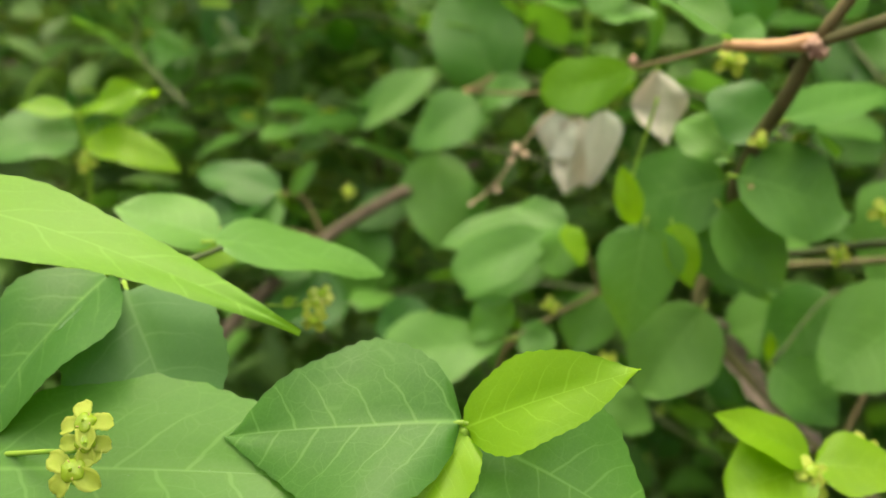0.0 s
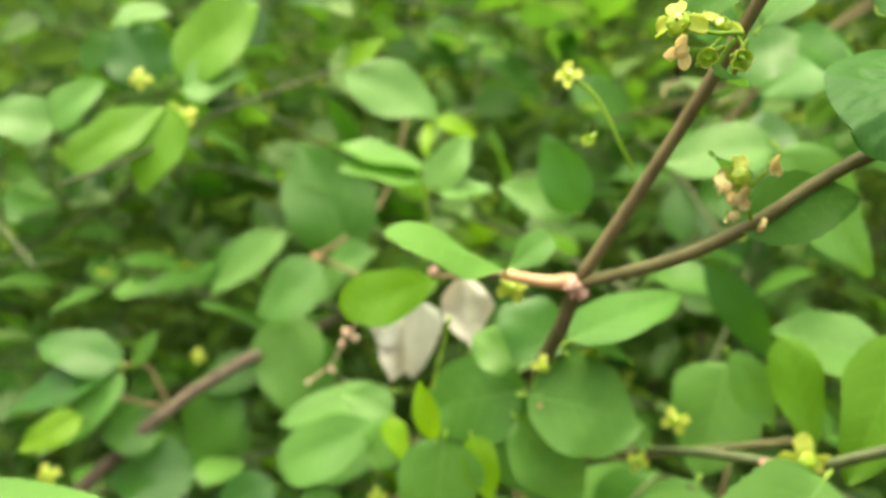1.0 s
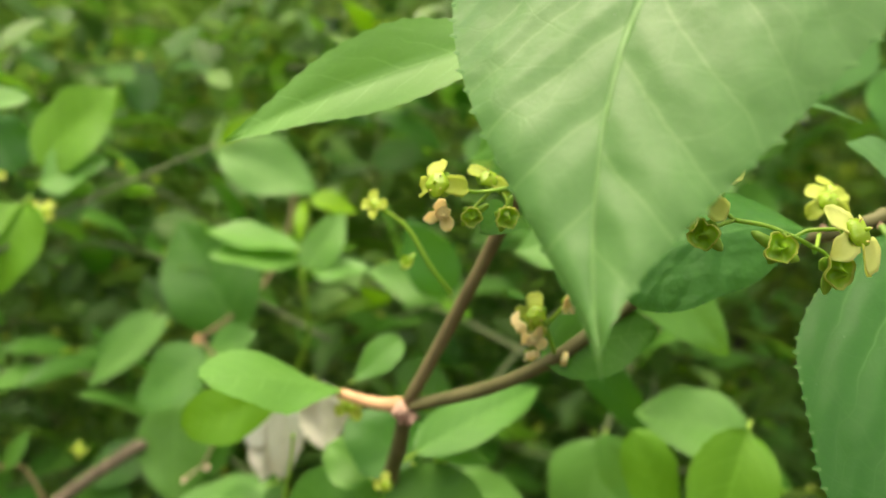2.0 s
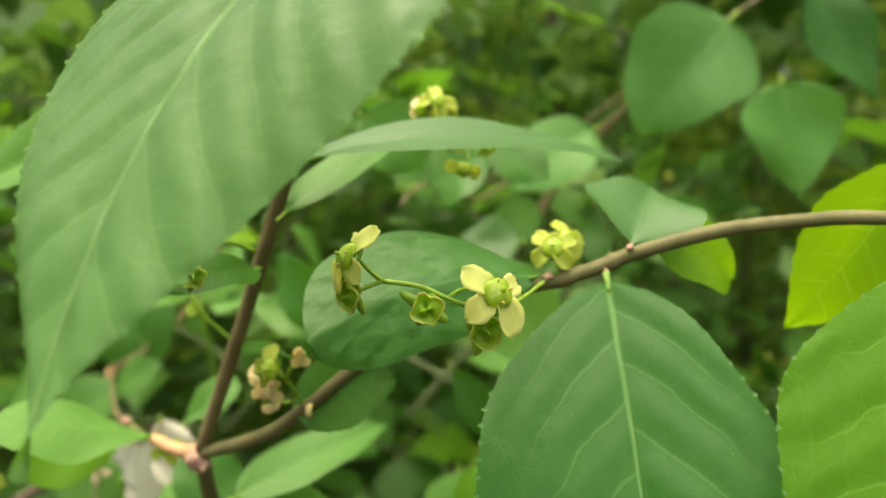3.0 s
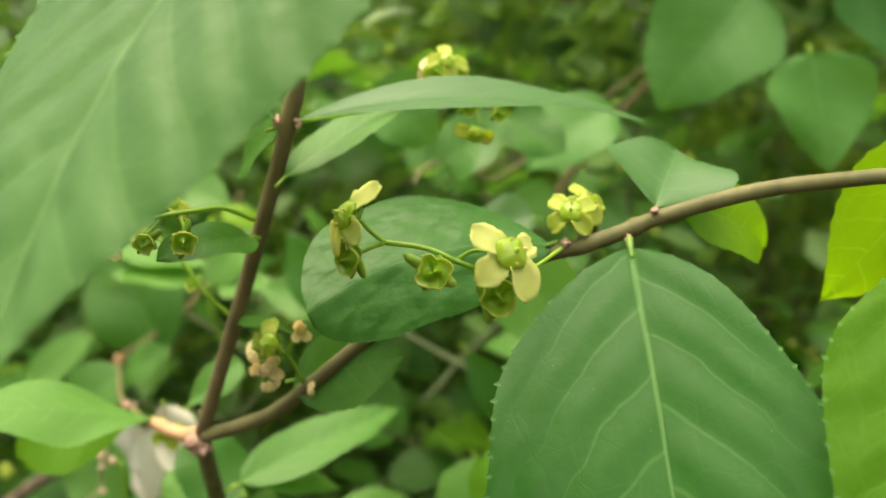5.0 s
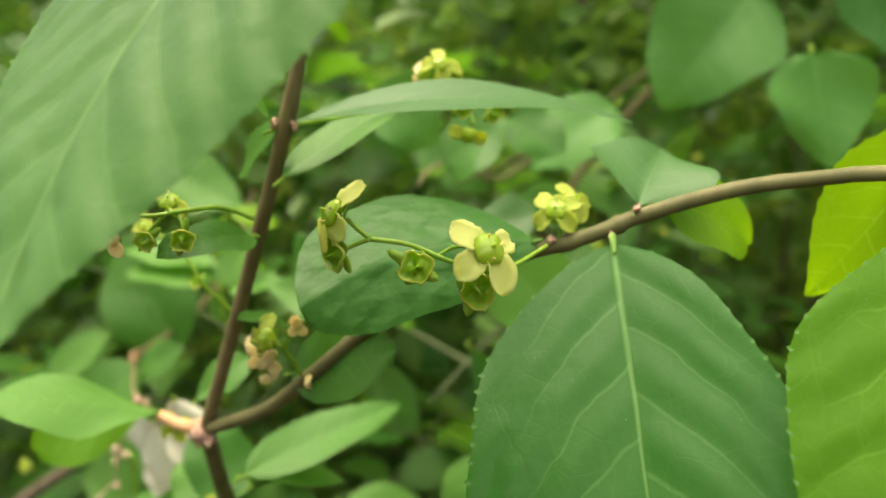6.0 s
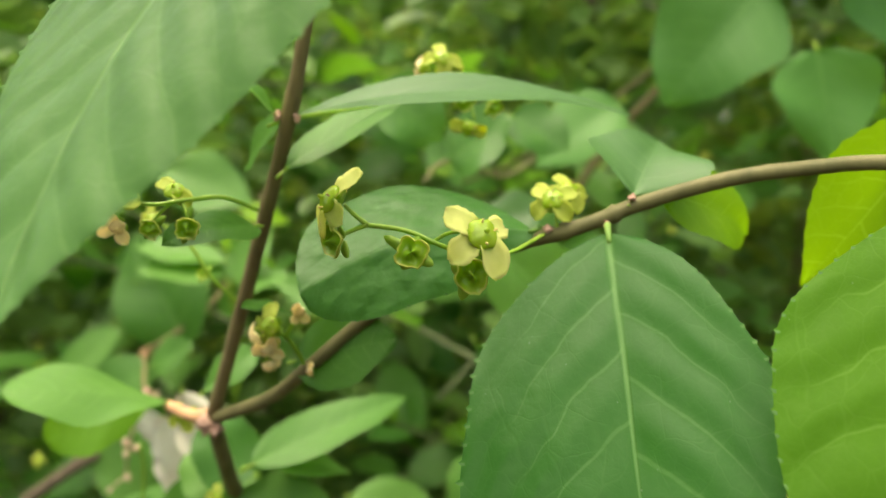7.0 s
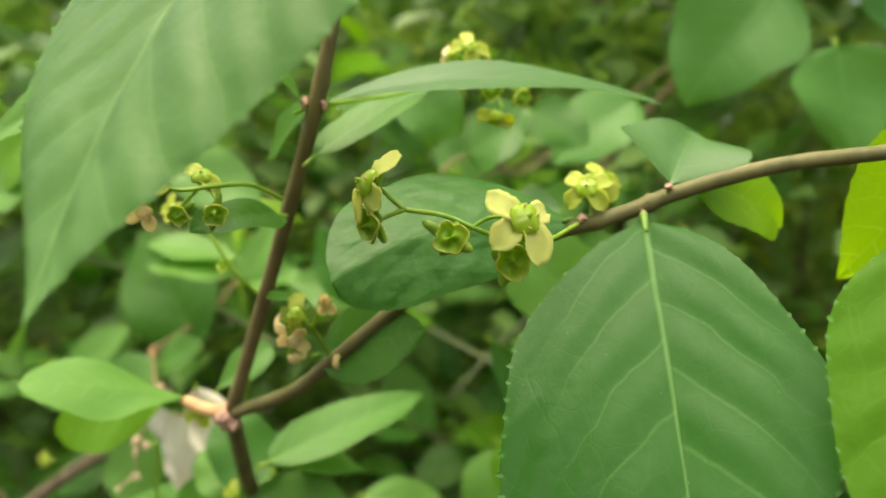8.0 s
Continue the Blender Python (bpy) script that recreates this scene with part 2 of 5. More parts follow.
ANTHER = plain_material("anther", (0.50, 0.42, 0.10), (0.72, 0.58, 0.20), 900, 0.6, 0.3, 0.0001)
SEPAL = plain_material("sepal_edge", (0.40, 0.48, 0.06), (0.62, 0.66, 0.16), 600, 0.5, 0.4, 0.0002, 0.4, (0.6, 0.75, 0.1), 0.35)
# Soil and litter, with the shade under the shrubs put into the colour.
SOIL = plain_material("soil_litter", (0.018, 0.013, 0.008), (0.06, 0.042, 0.026), 22, 0.95, 0.9, 0.006, 0.1)


# ---------------------------------------------------------------- building blocks
def mesh_from(name, verts, faces, mat, uvs=None, smooth=True, mats=None, index=None):
    me = bpy.data.meshes.new(name)
    me.from_pydata(verts, [], faces)
    for mt in mats or [mat]:
        me.materials.append(mt)
    if index is not None:
        me.polygons.foreach_set("material_index", index)
    if smooth:
        me.polygons.foreach_set("use_smooth", [True] * len(me.polygons))
    if uvs is not None:
        lay = me.uv_layers.new(name="UVMap")
        loop = np.zeros(len(me.loops), dtype=np.int32)
        me.loops.foreach_get("vertex_index", loop)
        lay.data.foreach_set("uv", np.asarray(uvs, dtype=np.float32)[loop].ravel())
    me.update()
    return me


def thing(name, at, label, category, group=""):
    ob = new(name)
    ob.location = at
    ob.empty_display_size = 0.01
    bpy.context.view_layer.update()
    return tagged(ob, label, category, group)


def part(name, data, parent, m=None, label=""):
    """A mesh as one object under a thing or a part, at the world pose m."""
    ob = new(name, data)
    ob.parent = parent
    m = Matrix() if m is None else m
    world_of = Matrix.Identity(4)
    chain, o = [], parent
    while o is not None:
        chain.append(o.matrix_basis.copy())
        o = o.parent
    for c in reversed(chain):
        world_of = world_of @ c
    ob.matrix_basis = world_of.inverted() @ m
    if label:
        ob["label"] = label
    return ob


def spline(points, steps):
    """A smooth line through the points (Catmull-Rom)."""
    pts = [Vector(p) for p in points]
    if len(pts) == 2:
        return [pts[0].lerp(pts[1], i / steps) for i in range(steps + 1)]
    ext = [pts[0] * 2 - pts[1], *pts, pts[-1] * 2 - pts[-2]]
    out = []
    for k in range(1, len(ext) - 2):
        a, b, c, d = ext[k - 1 : k + 3]
        for i in range(steps):
            t = i / steps
            out.append(0.5 * (2 * b + (c - a) * t + (2 * a - 5 * b + 4 * c - d) * t * t + (3 * b - a - 3 * c + d) * t ** 3))
    return out + [pts[-1]]


def tube_data(line, r0, r1, sides=8, lumps=0.0, seed=0, ridges=0.0, swell=()):
    """Vertices and faces of a tapered, slightly uneven round stem along line; swell: (share of length, factor, spread)."""
    rnd = random.Random(seed)
    verts, faces = [], []
    up = Vector((0.31, 0.22, 0.92))
    n = len(line)
    for i, p in enumerate(line):
        d = (line[min(i + 1, n - 1)] - line[max(i - 1, 0)]).normalized()
        a = d.cross(up)
        if a.length < 1e-3:
            a = d.cross(Vector((1, 0, 0)))
        a.normalize()
        b = d.cross(a)
        t = i / max(1, n - 1)
        r = r0 + (r1 - r0) * t
        for at, fac, spread in swell:
            r *= 1 + (fac - 1) * math.exp(-(((t - at) / spread) ** 2))
        for k in range(sides):
            w = 2 * math.pi * k / sides
            rr = r * (1 + lumps * rnd.uniform(-1, 1) + ridges * max(0.0, math.cos(2 * w)))
            verts.append(p + (a * math.cos(w) + b * math.sin(w)) * rr)
    for i in range(n - 1):
        for k in range(sides):
            k2 = (k + 1) % sides
            faces.append((i * sides + k, i * sides + k2, (i + 1) * sides + k2, (i + 1) * sides + k))
    faces.append(tuple(reversed(range(sides))))
    faces.append(tuple((n - 1) * sides + k for k in range(sides)))
    return verts, faces


def stem(parent, name, points, r0, r1, mat, steps=6, label="", sides=10, lumps=0.05, ridges=0.0, swell=(), seed=1):
    v, f = tube_data(spline(points, steps), r0, r1, sides, lumps, seed, ridges, swell)
    o = Vector(points[0])
    return part(name, mesh_from(name, [p - o for p in v], f, mat), parent, Matrix.Translation(o), label)


SHAPES = {"oval": (0.62, 0.94), "round": (0.55, 0.70), "tipped": (0.62, 1.05), "spoon": (0.95, 0.55), "lance": (0.85, 1.0), "heart": (0.42, 0.85), "broad": (0.5, 0.75), "kite": (0.6, 0.95), "drawn": (0.52, 1.35), "taper": (0.46, 1.24), "obovate": (0.72, 0.46), "long_tipped": (0.55, 1.45), "ovate": (0.68, 0.68), "drip": (0.60, 1.20)}


def leaf_mesh(name, length, width, mat, shape="oval", fold=0.25, bend=0.3, wave=0.045, teeth=0.014, rows=16, cols=3, petiole=0.07, seed=0, side_curl=0.0, lean=0.0, quilt=0.0, pairs=5.2, spurs=0, skew=0.0, rise=(0.35, 0.5), uneven=1.0):
    """A leaf along +y with its face to +z: toothed outline, raised halves, droop, waves and a short stalk."""
    a, b = SHAPES[shape]
    peak = a / (a + b)
    top = peak ** a * (1 - peak) ** b
    rnd = random.Random(seed)
    ph, ph2 = rnd.uniform(0, 6), rnd.uniform(0, 6)
    verts, faces, uvs = [], [], []
    y = z = 0.0
    angle = bend * 0.5
    across = 2 * cols + 1
    step = spurs or (3 if rows > 40 else 2)
    rung = [(k - cols) / cols for k in range(across)]
    if spurs:
        # a narrow outer strip carries the fine pale teeth
        rung = [-1.0, *[0.975 * (k - cols + 1) / (cols - 1) for k in range(across - 2)], 1.0]
    pale_faces = set()
    for i in range(rows + 1):
        v = i / rows
        half = 0.5 * width * max(0.004, (v + 1e-5) ** a * max(1e-5, 1 - v) ** b / top)
        if shape == "broad":
            half = 0.5 * width * max(0.004, math.sin(math.pi * (v + 1e-5) ** 0.85))
        if i in (0, rows):
            half = 0.004 * width
        c, s = math.cos(angle), math.sin(angle)
        for k in range(across):
            u = rung[k]
            x = half * u * (1 + skew if u > 0 else 1 - skew)
            x *= 1 + uneven * (0.05 * math.sin(ph * (2 if u > 0 else 3) + v * 6.5) + 0.03 * math.sin(ph2 * (3 if u > 0 else 2) + v * 15))
            if abs(u) == 1 and 0 < i < rows:
                x *= 1 + teeth * ((0.4 + 2.9 * noise.random() if spurs else 2.4) if i % step == 1 else -0.3) * (width / (2 * half + 0.2 * width))
            h = fold * abs(x) * (1 - 0.35 * abs(u)) - side_curl * abs(u) ** 3 * half
            h += wave * width * math.sin(ph + v * 9 + 1.5 * u) * abs(u) + 0.5 * wave * width * math.sin(ph2 + v * 4.0)
            if quilt:
                au = abs(x) / width
                run = pairs * (v - rise[0] * au - rise[1] * au * au) + (0.43 if x > 0 else 0.0)
                h += quilt * width * (math.sqrt(2 * abs((run % 1.0) - 0.5)) - 0.6) * min(1.0, au * 9) * (1 - abs(u) ** 4)
            verts.append((x + lean * width * 4 * v * (1 - v), y + -s * h, z + c * h))
            uvs.append((0.5 + x / max(width, 1e-6), v))
        y += math.cos(angle) * length / rows
        z += math.sin(angle) * length / rows
        angle -= bend / rows
    for i in range(rows):
        for k in range(across - 1):
            q = i * across + k
            if spurs and k in (0, across - 2) and i % step == 1:
                pale_faces.add(len(faces))
            faces.append((q, q + 1, q + across + 1, q + across))
    if petiole > 0:
        line = spline([(0, length * 0.03, length * 0.03 * math.sin(bend * 0.5) - 0.0001), (0, 0, 0), (0, -petiole * length, -petiole * length * (0.1 + math.sin(bend * 0.5)))], 3)
        tv, tf = tube_data(line, width * 0.006 + 0.00012, width * 0.010 + 0.00016, 6)
        o = len(verts)
        verts += [tuple(p) for p in tv]
        uvs += [(0.5, 0.02)] * len(tv)
        blade = len(faces)
        faces += [tuple(o + j for j in f) for f in tf]
        return mesh_from(name, verts, faces, mat, uvs, mats=[mat, LEAF_STALK if spurs else STALK, MARGIN], index=[2 if j in pale_faces else 0 for j in range(blade)] + [1] * len(tf))
    return mesh_from(name, verts, faces, mat, uvs)


def leaf(parent, base, tip, width, face, mat, shape="oval", label="", **kw):
    """One leaf from base to tip, its face turned towards face."""
    base, tip = Vector(base), Vector(tip)
    along = tip - base
    bend = kw.get("bend", 0.3)
    data = leaf_mesh("leaf", along.length * (1 + bend * bend / 24), width, mat, shape, **kw)
    yv = along.normalized()
    zv = Vector(face)
    zv = (zv - yv * zv.dot(yv)).normalized()
    xv = yv.cross(zv)
    m = Matrix((xv, yv, zv)).transposed().to_4x4()
    m.translation = base
    return part("leaf", data, parent, m, label)


def petal_mesh(mat, size, cup=0.25, seed=0):
    """A blunt, slightly ragged petal along +y, narrow at its foot."""
    rnd = random.Random(seed)
    verts, faces = [], []
    rows, cols = 8, 3
    tip = rnd.uniform(-0.35, 0.35)
    for i in range(rows + 1):
        v = i / rows
        half = size * 0.47 * (0.66 + 0.34 * math.sin(math.pi * min(0.5, v * 0.85 + 0.05))) * (1 if v < 0.62 else max(0.42, 1 - 0.58 * ((v - 0.62) / 0.38) ** 2.2))
        half *= 1 + rnd.uniform(-0.08, 0.08)
        for k in range(-cols, cols + 1):
            u = k / cols
            y = size * v * (1 + 0.10 * tip * u * v + (rnd.uniform(-0.05, 0.03) if i == rows else 0))
            verts.append((half * u, y, size * (cup * (u * u) * 0.4 - cup * v * v * 0.5 + 0.05 * math.sin(5 * v + 3 * tip)) + 0.05 * size * math.cos(2.4 * u + 4 * tip) * v + rnd.uniform(-1, 1) * size * 0.02))
    w = 2 * cols + 1
    n = len(verts)
    verts += [(x, y, z - size * 0.03) for x, y, z in verts]
    for i in range(rows):
        for k in range(w - 1):
            q = i * w + k
            faces.append((q, q + 1, q + w + 1, q + w))
            faces.append((n + q, n + q + w, n + q + w + 1, n + q + 1))
    edge = [k for k in range(w)] + [i * w + w - 1 for i in range(1, rows + 1)] + [rows * w + k for k in range(w - 2, -1, -1)] + [i * w for i in range(rows - 1, 0, -1)]
    for a, b in zip(edge, edge[1:] + edge[:1]):
        faces.append((a, n + a, n + b, b))
    return mesh_from("petal", verts, faces, mat)


def disc_mesh(size, mat=None, cup=False):
    """The fleshy heart of a flower: a domed four-sided disc with style and stamens, or, once the petals fall, a ragged green cup."""
    rnd = random.Random(int(size * 1e6) + 7 * cup)
    verts, faces, idx = [], [], []
    rings, seg = 9, 28
    ph = rnd.uniform(0, 6)

    def grid(first, count, mi):
        for i in range(count):
            for k in range(seg):
                k2 = (k + 1) % seg
                faces.append((first + i * seg + k, first + i * seg + k2, first + (i + 1) * seg + k2, first + (i + 1) * seg + k))
                idx.append(mi(i))

    ragged = [1 + 0.05 * math.cos(4 * 2 * math.pi * k / seg) + 0.17 * noise.noise(Vector((3 * math.cos(2 * math.pi * k / seg) + ph, 3 * math.sin(2 * math.pi * k / seg), 0))) + rnd.uniform(-0.02, 0.02) for k in range(seg)]
    if cup:
        for side in (0, 1):
            for i in range(rings + 1):
                w = i / rings if side == 0 else 1 - i / rings
                for k in range(seg):
                    a = 2 * math.pi * k / seg
                    rag = 1 + (ragged[k] - 1) * (0.5 + 1.2 * w)
                    r = size * 0.27 * max(w, 0.01) * rag * (1 if side == 0 else 1.05)
                    z = size * (0.17 * w * w - 0.08 + 0.21 * math.exp(-((w / 0.46) ** 2)) * (1 + 0.5 * math.sin(2 * a + ph)) + 0.03 * math.sin(4 * a + ph) * w) - size * 0.05 * side
                    verts.append((r * math.cos(a), r * math.sin(a), z))
        grid(0, rings, lambda i: 2 if i == rings - 1 else 0)
        grid((rings + 1) * seg, rings, lambda i: 2 if i < 2 else 0)
        o = 0
        for k in range(seg):
            k2 = (k + 1) % seg
            faces.append((rings * seg + k, (rings + 1) * seg + k, (rings + 1) * seg + k2, rings * seg + k2))
            idx.append(2)
    else:
        for i in range(rings + 1):
            w = math.pi * i / rings
            for k in range(seg):
                a = 2 * math.pi * k / seg
                r = size * 0.215 * math.sin(w) * ragged[k]
                h = 0.02 - 0.085 * math.cos(w) + (0.035 * (1 - math.sin(w)) if w > math.pi / 2 else 0)
                verts.append((r * math.cos(a), r * math.sin(a), size * (h + 0.02 * noise.noise(Vector((2 * math.cos(a) * math.sin(w), 2 * math.sin(a) * math.sin(w), ph))))))
        grid(0, rings, lambda i: 0)

    def spike(at, out, r0, r1, mi):
        line = [Vector(at), Vector(at).lerp(Vector(out), 0.5), Vector(out)]
        tv, tf = tube_data(line, r0, r1, 7, 0.08, 5)
        o = len(verts)
        verts.extend(tuple(p) for p in tv)
        faces.extend(tuple(o + j for j in f) for f in tf)
        idx.extend([mi] * len(tf))

    base = -0.02 if cup else 0.10
    spike((0, 0, size * base), (size * 0.012, 0, size * (base + 0.10)), size * 0.045, size * 0.02, 0)
    for q in range(4):
        a = math.pi / 4 + q * math.pi / 2 + rnd.uniform(-0.2, 0.2)
        c, s = math.cos(a), math.sin(a)
        if not cup and q in (0, 2, 3):
            spike((size * 0.13 * c, size * 0.13 * s, size * 0.07), (size * 0.17 * c, size * 0.17 * s, size * 0.135), size * 0.012, size * 0.016, 1)
        # a blunt or pointed sepal behind
        o = len(verts)
        long = (0.56, 0.32, 0.40, 0.30)[q] if cup else 0.28
        for d, wide, z in ((0.10, 0.10, -0.10), (0.22, 0.11, -0.07), (long * 0.85, 0.07, -0.05), (long, 0.015, -0.03)):
            for sg in (-1, 1):
                for dz in (0.0, -0.035):
                    verts.append((size * (d * c - sg * wide * s), size * (d * s + sg * wide * c), size * (z + dz)))
        for i in range(3):
            p, n2 = o + 4 * i, o + 4 * i + 4
            faces.extend([(p, p + 2, n2 + 2, n2), (p + 1, n2 + 1, n2 + 3, p + 3), (p, n2, n2 + 1, p + 1), (p + 2, p + 3, n2 + 3, n2 + 2)])
            idx.extend([3] * 4)
        faces.append((o + 12, o + 14, o + 15, o + 13))
        idx.append(3)
    return mesh_from("flower", verts, faces, None, mats=[mat or (CUP if cup else DISC), ANTHER, SEPAL, STALK], index=idx)


PETALS, DISCS = {}, {}


def flower(parent, at, face, size, turn=0.0, petals=(0, 1, 2, 3), mat=None, label="", flare=0.0, disc=None, first=None, spread=(7, -6, 4, -9), grow=(1, 1, 1, 1)):
    """A four-petalled flower of about that width; petals: which of the four are left; flare: degrees by which they fold back; first: the way of petal 0; spread, grow: how each petal strays from its quarter and from the usual length."""
    mat = mat or PETAL
    zv = Vector(face).normalized()
    m = Matrix.Translation(at) @ zv.to_track_quat("Z", "Y").to_matrix().to_4x4() @ pose(0, 0, 0, 0, 0, turn)
    if first is not None:
        yv = (Vector(first) - zv * zv.dot(Vector(first))).normalized()
        m = Matrix((yv.cross(zv), yv, zv)).transposed().to_4x4()
        m.translation = at
    dkey = (round(size, 5), disc.name if disc else "", not petals)
    if dkey not in DISCS:
        DISCS[dkey] = disc_mesh(size, disc, not petals)
    head = part("flower", DISCS[dkey], parent, m, label)
    key = (mat.name, round(size, 5))
    if key not in PETALS:
        PETALS[key] = [petal_mesh(mat, size * 0.40, 0.3 + 0.2 * s, s) for s in range(3)]
    for q in petals:
        pm = m @ pose(0, 0, 0, 0, 0, q * 90 + spread[q]) @ pose(0, size * 0.14, -size * 0.03, -flare + (6, -4, 9, 0)[q], 0, 0) @ Matrix.Diagonal((0.4 + 0.6 * grow[q], grow[q], 1, 1))
        part("petal", PETALS[key][q % 3], head, pm)
    return head


def clump(parent, name, at, size, mat, seed=0, count=6, label=""):
    """A lumpy, uneven knot: node scars, dry seed heads."""
    bm = bmesh.new()
    bmesh.ops.create_icosphere(bm, subdivisions=3, radius=size * 0.5)
    for v in bm.verts:
        d = v.co.normalized()
        v.co *= 0.75 + 0.7 * noise.noise(d * (count * 0.28) + Vector((seed, 0, 0))) + 0.3 * noise.noise(d * (count * 0.7) + Vector((0, seed, 0)))
    me = bpy.data.meshes.new(name)
    bm.to_mesh(me)
    bm.free()
    me.materials.append(mat)
    me.polygons.foreach_set("use_smooth", [True] * len(me.polygons))
    return part(name, me, parent, Matrix.Translation(at), label)


def corky_wing(parent, line, tall, seed):
    """A ragged fin of cork along an old stem."""
    rnd = random.Random(seed)
    pts = spline(line, 8)
    verts, faces = [], []
    side = Vector((0.75, -0.5, 0.45)) if seed == 1 else Vector((-0.8, -0.45, -0.3))
    for p in pts:
        h = tall * rnd.uniform(0.5, 1.0)
        for off, w in ((0.0, 0.0007), (h, 0.0004)):
            for sgn in (-1, 1):
                verts.append(p + side * off + Vector((0.3, -0.8, -0.2)) * (w * sgn))
    for i in range(len(pts) - 1):
        if rnd.random() < 0.12:
            continue
        a, b = 4 * i, 4 * i + 4
        faces += [(a, b, b + 2, a + 2), (a + 2, b + 2, b + 3, a + 3), (a + 3, b + 3, b + 1, a + 1)]
    o = pts[0]
    return part("corky_wing", mesh_from("corky_wing", [v - o for v in verts], faces, CORK, smooth=False), parent, Matrix.Translation(o), "pale ragged corky wing")



# ---------------------------------------------------------------- the forked branch and the twigs round it

# The forked branch in flower.
branch = thing("flowering_branch", (0.0954, 0.2096, 1.0354), "forked brown shrub branch with green leaves and small yellow flowers", "branch")
stem(branch, 'main_stem', [(0.1305, 0.2371, 0.9459), (0.1198, 0.2422, 0.9548), (0.1064, 0.2484, 0.9656), (0.0934, 0.2514, 0.9806), (0.0947, 0.2520, 0.9925), (0.0927, 0.2363, 1.0068), (0.0928, 0.2255, 1.0186), (0.0943, 0.2170, 1.0267), (0.0954, 0.2096, 1.0354)], 0.00190, 0.00120, OLIVE, sides=14, lumps=0.07, label='olive brown main stem')
stem(branch, 'stem', [(0.0954, 0.2096, 1.0354), (0.1055, 0.1987, 1.0575), (0.1144, 0.1894, 1.0786), (0.1182, 0.1859, 1.0908), (0.1220, 0.1808, 1.1006), (0.1276, 0.1719, 1.1114)], 0.00106, 0.00074, TWIG, swell=((0.42, 1.35, 0.02),), label='thin brown upright stem')
stem(branch, 'stem', [(0.0954, 0.2096, 1.0354), (0.1072, 0.1995, 1.0410), (0.1150, 0.1909, 1.0471), (0.1216, 0.1897, 1.0524), (0.1291, 0.1880, 1.0574), (0.1409, 0.1846, 1.0623), (0.1474, 0.1831, 1.0641), (0.1520, 0.1830, 1.0655), (0.1557, 0.1828, 1.0669), (0.1653, 0.1811, 1.0694), (0.1732, 0.1796, 1.0703), (0.1807, 0.1781, 1.0706), (0.1919, 0.1746, 1.0694), (0.2071, 0.1734, 1.0672)], 0.00098, 0.00080, OLIVE, swell=((0.46, 1.25, 0.012), (0.56, 1.3, 0.01)), label='olive brown arching twig with swollen nodes')
stem(branch, 'dead_twig', [(0.0951, 0.2096, 1.0356), (0.0904, 0.2135, 1.0350), (0.0846, 0.2195, 1.0350)], 0.00110, 0.00090, TAN, label='tan peeled dead twig stub', swell=((0.1, 1.25, 0.15),))
stem(branch, 'dead_twig', [(0.0846, 0.2195, 1.0350), (0.0779, 0.2312, 1.0327), (0.0688, 0.2489, 1.0297), (0.0556, 0.2754, 1.0250), (0.0351, 0.3233, 1.0240)], 0.00050, 0.00050, TWIG)
clump(branch, 'node_scar', (0.0950, 0.2085, 1.0349), 0.00340, NODE, 3, 9, label='knobbly pale node scar')
clump(branch, 'node_scar', (0.0961, 0.2085, 1.0341), 0.00260, NODE, 5, 7)
clump(branch, 'bract', (0.0722, 0.2392, 1.0325), 0.00190, NODE, 8, 6, label='pale pinkish dry bract')
clump(branch, 'node_scar', (0.0352, 0.3232, 1.0235), 0.00340, TAN, 6, 6)

# Corky wings on the old stem.
wing_line = [(0.0946, 0.2507, 0.9790), (0.1012, 0.2497, 0.9716), (0.1067, 0.2473, 0.9653), (0.1124, 0.2446, 0.9600), (0.1174, 0.2423, 0.9564)]
corky_wing(branch, wing_line, 0.0042, 1)
corky_wing(branch, wing_line, 0.0034, 2)

# Leaves and flowers of the arching twig.
leaf(branch, (0.1519, 0.1803, 1.0638), (0.1516, 0.1501, 1.0291), 0.0289, (-0.23, -0.82, 0.53), HERO, 'ovate', fold=0.12, bend=0.3, wave=0.012, teeth=0.012, rows=150, cols=16, petiole=0.034, seed=3, quilt=0.005, pairs=6.2, rise=(0.5, 0.75), spurs=6, skew=0.12, label='large toothed green leaf with pale veins')
leaf(branch, (0.1833, 0.1659, 1.0675), (0.1640, 0.1421, 1.0340), 0.0262, (-0.14, -0.81, 0.57), LUSH, 'broad', fold=-0.15, bend=0.3, wave=0.012, teeth=0.009, rows=150, cols=14, quilt=0.008, pairs=6.0, spurs=6, petiole=0.03, seed=4, label='large toothed bright green leaf')
leaf(branch, (0.1440, 0.1833, 1.0643), (0.1186, 0.1736, 1.0588), 0.0168, (0.10, -0.81, 0.58), MATTE, 'obovate', fold=-0.29, bend=0.25, wave=0.015, teeth=0.007, rows=110, cols=12, petiole=0.02, seed=5, side_curl=0.12, spurs=6, lean=0.15, skew=0.20, label='dark green toothed leaf folded along its midrib')
# The glow of the backlit leaf is put into its yellow-green colour.
leaf(branch, (0.1929, 0.1912, 1.0755), (0.1770, 0.1928, 1.0559), 0.0182, (0.14, -0.97, -0.22), YOUNG_BACKLIT, 'oval', fold=0.2, bend=0.3, rows=24, cols=4, seed=6, label='backlit yellow-green leaf')
leaf(branch, (0.1551, 0.1831, 1.0677), (0.1606, 0.1940, 1.0747), 0.0140, (0.02, -0.80, 0.61), SMOOTH, 'broad', fold=0.35, bend=0.4, rows=30, cols=6, seed=7, petiole=0.1, label='pale bluish-green leaf seen edge on')
